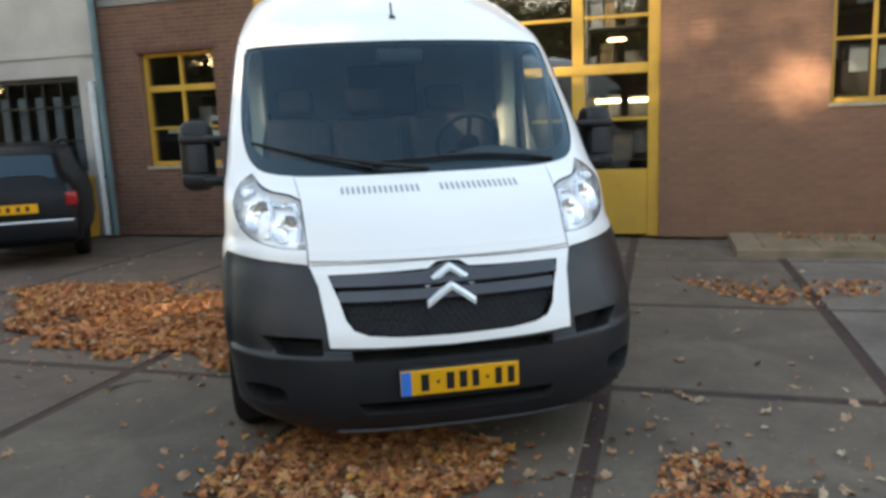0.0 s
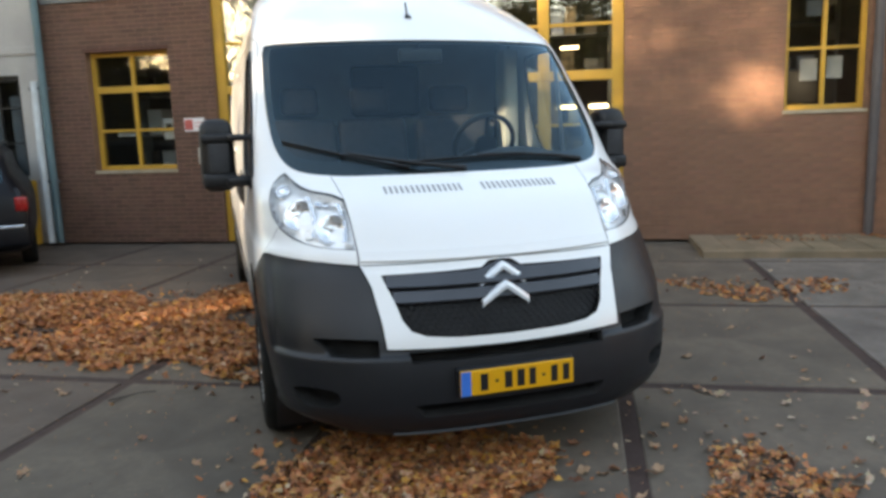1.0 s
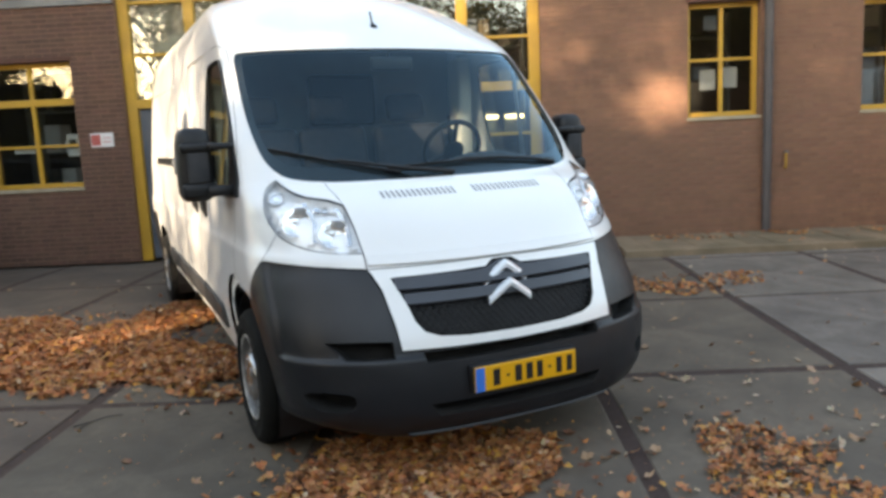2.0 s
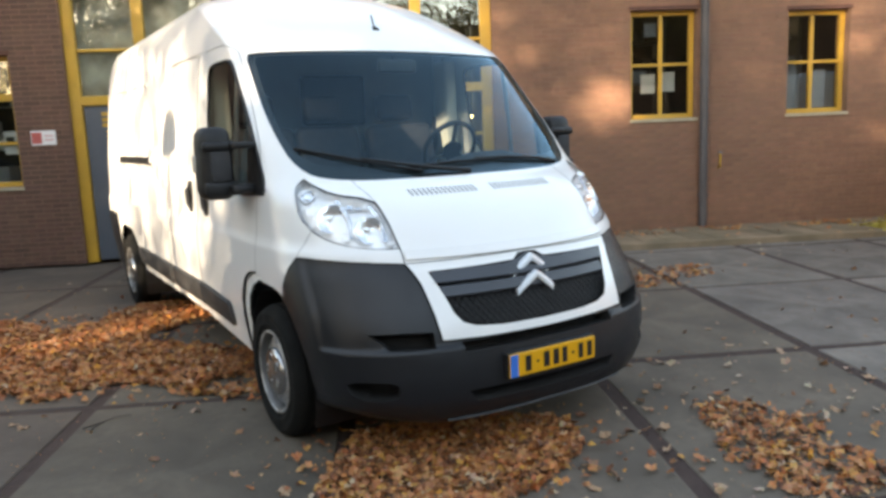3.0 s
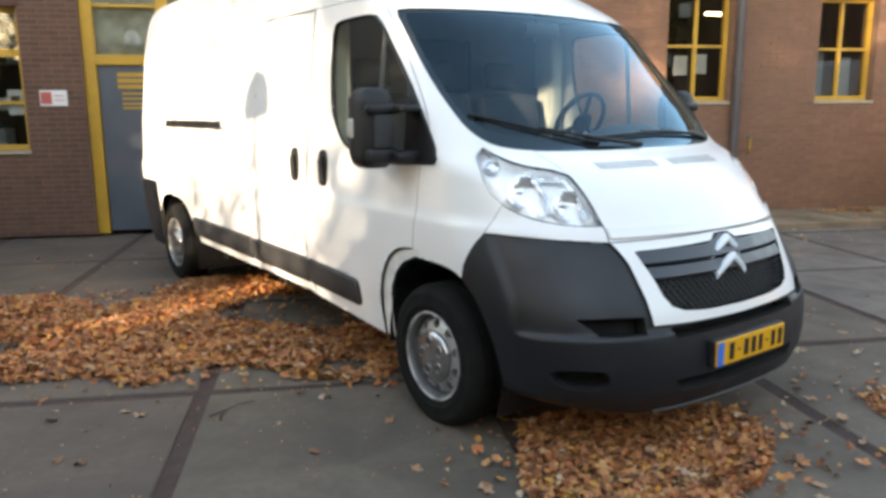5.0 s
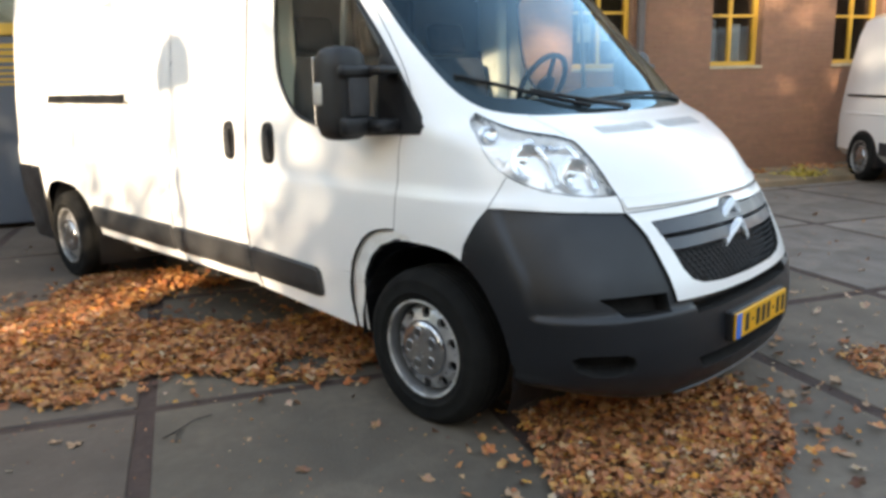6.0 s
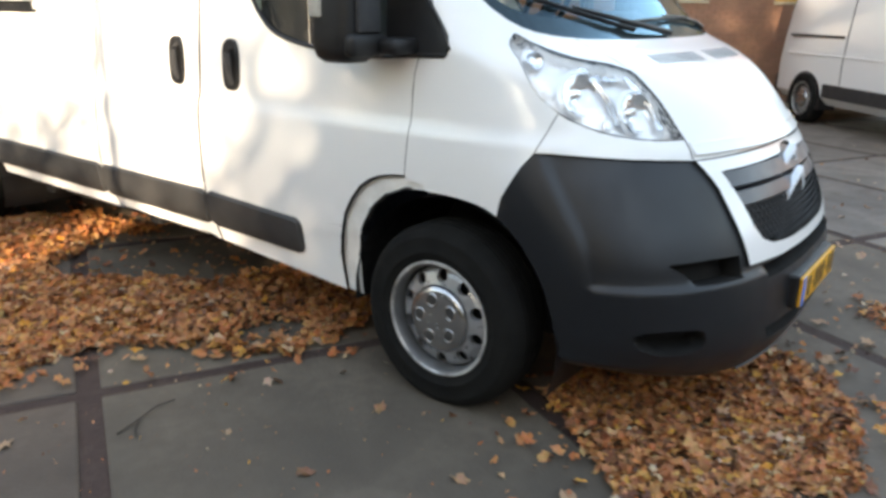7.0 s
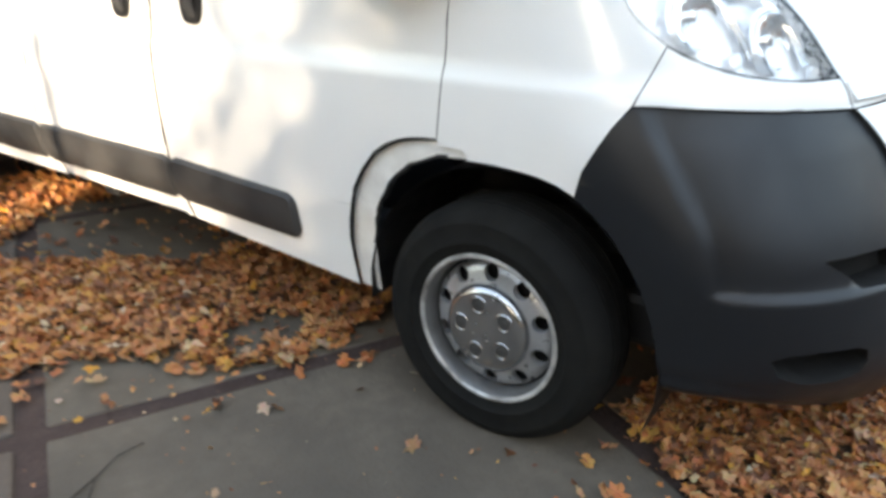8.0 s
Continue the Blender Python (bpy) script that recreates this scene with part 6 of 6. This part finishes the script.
# the road sign whose shadow falls on the van's side
rs = thing("road_sign", (-7.22, -0.30, GZ), "small round-topped sign board on a grey pole", "sign")
b = bmesh.new()
add_tube(b, [(0, 0, 0), (0, 0, 3.15)], 0.03, 12)
part("pole", b, PIPE, rs, smooth=40)
b = bmesh.new()
tri = [(-0.19, -0.13), (0.19, -0.13), (0.20, -0.02), (0.18, 0.08), (0.13, 0.16), (0.06, 0.205), (0.0, 0.215), (-0.06, 0.205), (-0.13, 0.16), (-0.18, 0.08), (-0.20, -0.02)]
add_prism(b, tri, 0.012, Matrix.Translation((0, 0, 3.22)) @ Matrix.Rotation(radians(-60), 4, "Z") @ Matrix.Rotation(radians(90), 4, "X"))
bmesh.ops.recalc_face_normals(b, faces=b.faces)
part("plate", b, PAPER, rs)

# ---- fallen leaves ----
def leaf_verts(rnd, at, size, flat):
    """A ragged five-lobed leaf, folded along its rib and curled."""
    m = Euler((rnd.gauss(0, flat), rnd.gauss(0, flat), rnd.uniform(0, 6.283))).to_matrix()
    fold, curl, wide = rnd.uniform(-0.15, 0.55), rnd.uniform(-0.7, 0.9), rnd.uniform(0.45, 0.95)
    pts = []
    for k in range(13):
        a = 2 * math.pi * k / 13
        lobe = 0.52 + 0.48 * abs(math.cos(2.5 * a)) ** 1.3
        r = 0.54 * (lobe * (1.0 - 0.16 * (1 - math.cos(a)) * 0.5) + rnd.uniform(-0.14, 0.12))
        x, y = r * math.cos(a), r * wide * math.sin(a)
        pts.append((x, y, fold * abs(y) * 0.7 + curl * x * x * 0.7 + rnd.uniform(-0.09, 0.09)))
    pts.append((0, 0, 0))
    return [tuple(Vector(at) + m @ (Vector(p) * size)) for p in pts]


LEAF_FACES = tuple((k, (k + 1) % 13, 13) for k in range(13))


def leaf_pile(name, poly, count, seed, depth, label, size=(0.035, 0.085), patch=0.0, hole=None, base=0.010, mat=None):
    """Leaves strewn over an outline on the ground, thinner towards its edge."""
    rnd = random.Random(seed)
    x0, x1 = min(p[0] for p in poly) - 0.3, max(p[0] for p in poly) + 0.3
    y0, y1 = min(p[1] for p in poly) - 0.3, max(p[1] for p in poly) + 0.3
    vs, fs = [], []
    made = 0
    tries = 0
    while made < count and tries < count * 30:
        tries += 1
        x, y = rnd.uniform(x0, x1), rnd.uniform(y0, y1)
        wob = 0.16 * noise.noise((x * 2.1, y * 2.1, seed)) + 0.08 * noise.noise((x * 6, y * 6, seed + 3))
        if not inside(x + wob, y + wob * 0.7, poly):
            if not (rnd.random() < 0.10 and inside(x + rnd.gauss(0, 0.28), y + rnd.gauss(0, 0.28), poly)):
                continue
        if hole and inside(x + wob * 0.8, y + wob, hole) and rnd.random() < 0.97:
            continue
        if patch and noise.noise((x * 1.3, y * 1.3, seed * 1.7)) < -patch and rnd.random() < 0.85:
            continue
        lift = depth * max(0.0, 0.5 + 0.9 * noise.noise((x * 2.6, y * 2.6, 5.0 + seed)))
        z = GZ + base + rnd.random() ** 1.3 * lift
        i = len(vs)
        vs += leaf_verts(rnd, (x, y, z), size[0] + (size[1] - size[0]) * rnd.random() ** 2.0, 0.36)
        fs += [tuple(i + k for k in f) for f in LEAF_FACES]
        made += 1
    me = bpy.data.meshes.new(name)
    me.from_pydata(vs, [], fs)
    me.materials.append(mat or LEAF)
    return tagged(new(name, me), label, "leaves", kind="stuff")


PILE_A = [(-1.08, 0.20), (-0.85, 0.53), (-0.66, 0.74), (-0.25, 0.66), (0.14, 0.30), (0.22, 0.04), (0.10, -0.14), (-0.10, -0.26), (-0.40, -0.34), (-0.75, -0.36), (-1.0, -0.18)]
PILE_B = [(0.88, -0.12), (1.20, -0.26), (1.24, -0.55), (1.18, -0.90), (0.98, -1.15), (0.66, -1.25), (0.46, -1.02), (0.60, -0.58)]
PILE_C = [(-3.5, 5.3), (-3.1, 3.7), (-2.62, 2.90), (-2.18, 2.55), (-1.91, 2.33), (-1.64, 2.34), (-1.49, 2.26), (-1.40, 2.08), (-1.19, 1.86), (-0.86, 1.68), (-0.45, 1.72), (-0.25, 2.6), (-0.35, 4.0), (-0.47, 4.54), (-0.96, 4.84), (-1.28, 4.57), (-1.54, 4.25), (-1.80, 4.15), (-1.92, 4.55), (-2.0, 5.0)]
BARE_C = [(-0.45, 2.62), (-0.85, 2.92), (-1.24, 3.36), (-1.11, 3.66), (-0.74, 3.78), (-0.30, 3.80), (-0.20, 2.6)]
PILE_D = [(2.75, 3.35), (3.4, 3.1), (4.3, 2.5), (4.1, 2.25), (3.35, 2.0), (2.9, 2.3)]
leaf_pile("leaf_pile", PILE_A, 5400, 1, 0.045, "thick heap of dry brown and orange leaves before the bumper", (0.024, 0.080))
leaf_pile("leaf_pile", PILE_B, 950, 2, 0.020, "loose drift of dry brown leaves on the slabs", (0.024, 0.080))
leaf_pile("leaf_pile", PILE_C, 23000, 3, 0.05, "broad carpet of dry orange leaves beside the van", (0.024, 0.086), patch=0.60, hole=BARE_C)
leaf_pile("leaf_pile", PILE_D, 420, 4, 0.02, "thin scatter of brown leaves on the yard", (0.04, 0.08), patch=0.1)
leaf_pile("leaf_pile", [(-4.5, -2.5), (7.5, -2.5), (9.5, 3.0), (1.8, 5.8), (-0.5, 6.8), (-5.5, 8.0)], 600, 5, 0.0, "single fallen leaves strewn over the yard", (0.03, 0.085), mat=LEAF_LOOSE)
leaf_pile("leaf_pile", [(7.42, 2.30), (7.85, 2.22), (7.92, 2.55), (7.50, 2.66)], 190, 6, 0.14, "small heap of yellow leaves by the wall", (0.05, 0.10), base=0.09, mat=LEAF_YELLOW)
leaf_pile("leaf_pile", [(4.2, 4.7), (5.5, 4.0), (9.0, 2.2), (9.2, 2.5), (5.6, 4.3)], 500, 7, 0.05, "leaf litter along the foot of the wall", (0.04, 0.08), patch=0.05, base=0.09)

leaf_pile("leaf_pile", [(-3.4, -1.9), (3.6, -1.9), (5.0, 2.6), (1.4, 3.2), (-0.9, 1.9), (-3.4, 3.2)], 2600, 8, 0.0, "crumbled leaf bits scattered on the slabs", (0.006, 0.020))
leaf_pile("leaf_pile", [(-1.5, -0.6), (2.0, -1.5), (2.4, 0.4), (1.3, 0.6), (0.3, -0.2), (-0.5, -0.5), (-1.3, 0.4)], 150, 9, 0.004, "loose leaves blown off the heaps", (0.025, 0.095), mat=LEAF_LOOSE)

rnd = random.Random(17)
me_list = []
for k in range(14):
    me = bpy.data.meshes.new("fallen_leaf")
    me.from_pydata(leaf_verts(rnd, (0, 0, 0.02), 1.0, 0.10), [], LEAF_FACES)
    me.materials.append(LEAF_LOOSE)
    me_list.append(me)
for k in range(64):
    x, y = rnd.uniform(-3.2, 2.8), rnd.uniform(-1.8, 2.6)
    if -1.05 < x < 1.05 and y > 0.2:
        continue
    o = tagged(new("fallen_leaf", me_list[k % 14]), "curled dry brown leaf lying on the slab", "leaf", "single fallen leaves")
    o.matrix_world = pose(x, y, GZ + 0.006, 0, 0, rnd.uniform(0, 360)) @ Matrix.Scale(rnd.uniform(0.045, 0.12), 4)

twig = thing("twig", (0, 0, 0), "thin dry forked twig lying on a slab", "twig")
b = bmesh.new()
add_tube(b, [(-1.62, 1.735, GZ + 0.012), (-1.70, 1.735, GZ + 0.018), (-1.78, 1.71, GZ + 0.013), (-1.88, 1.685, GZ + 0.010)], 0.003, 6, [0.002, 0.0025, 0.0035, 0.0035])
add_tube(b, [(-1.78, 1.71, GZ + 0.013), (-1.83, 1.66, GZ + 0.010), (-1.85, 1.62, GZ + 0.009)], 0.003, 6)
part("stem", b, BARK, twig, smooth=60)

# ---- bricks, proud of the mortar by a few millimetres ----
COURSE, LENGTH, J = 0.0615, 0.220, 0.010
near = []
rnd = random.Random(5)
row, z = 0, 0.0
while z < TOP - COURSE:
    z0, z1 = z + J / 2, z + COURSE - J / 2
    for a, c in solid_spans(z, z + COURSE):
        u = a
        first = True
        while u < c - 0.02:
            w = LENGTH if not first else LENGTH * (0.5 if row % 2 else 1.0)
            first = False
            e = min(u + w, c)
            p = 0.004 + rnd.uniform(-0.0018, 0.0025)
            near.append((u + J / 2, e - J / 2, z0, z1, p))
            u = e
    z += COURSE
    row += 1
near = [q for q in near if q[1] - q[0] > 0.02]
lone = [q for q in near if 5.45 < q[0] < 9.3 and 0.5 < q[2] < 1.5 and abs(q[1] - q[0] - (LENGTH - J)) < 0.002][:290]
lone_set = set(lone)
# the bay left of the gate gets the darker brick
for left, clay in ((True, BRICK_DARK), (False, BRICK)):
    brick_vs, brick_fs = [], []
    for u0, u1, z0, z1, p in near:
        if (u0 < 0.0) != left or (u0, u1, z0, z1, p) in lone_set:
            continue
        i = len(brick_vs)
        brick_vs += [(u0, 0.002, z0), (u1, 0.002, z0), (u1, 0.002, z1), (u0, 0.002, z1), (u0 + 0.003, -p, z0 + 0.003), (u1 - 0.003, -p, z0 + 0.003), (u1 - 0.003, -p, z1 - 0.003), (u0 + 0.003, -p, z1 - 0.003)]
        brick_fs += [(i + 4, i + 5, i + 6, i + 7), (i, i + 1, i + 5, i + 4), (i + 1, i + 2, i + 6, i + 5), (i + 2, i + 3, i + 7, i + 6), (i + 3, i, i + 4, i + 7)]
    me = bpy.data.meshes.new("brickwork")
    me.from_pydata(brick_vs, [], brick_fs)
    me.materials.append(clay)
    ob = tagged(new("brickwork", me), kind="stuff")
    ob.parent = wall
    ob.matrix_world = WALL
me = bpy.data.meshes.new("brick")
w, h = LENGTH - J, COURSE - J
me.from_pydata([(0, 0.002, 0), (w, 0.002, 0), (w, 0.002, h), (0, 0.002, h), (0.003, -0.004, 0.003), (w - 0.003, -0.004, 0.003), (w - 0.003, -0.004, h - 0.003), (0.003, -0.004, h - 0.003)], [],
               [(4, 5, 6, 7), (0, 1, 5, 4), (1, 2, 6, 5), (2, 3, 7, 6), (3, 0, 4, 7)])
me.materials.append(BRICK_ONE)
for u0, u1, z0, z1, p in lone:
    ob = new("brick", me)
    ob.parent = wall
    ob.matrix_world = WALL @ pose(u0, 0.004 - p, z0)
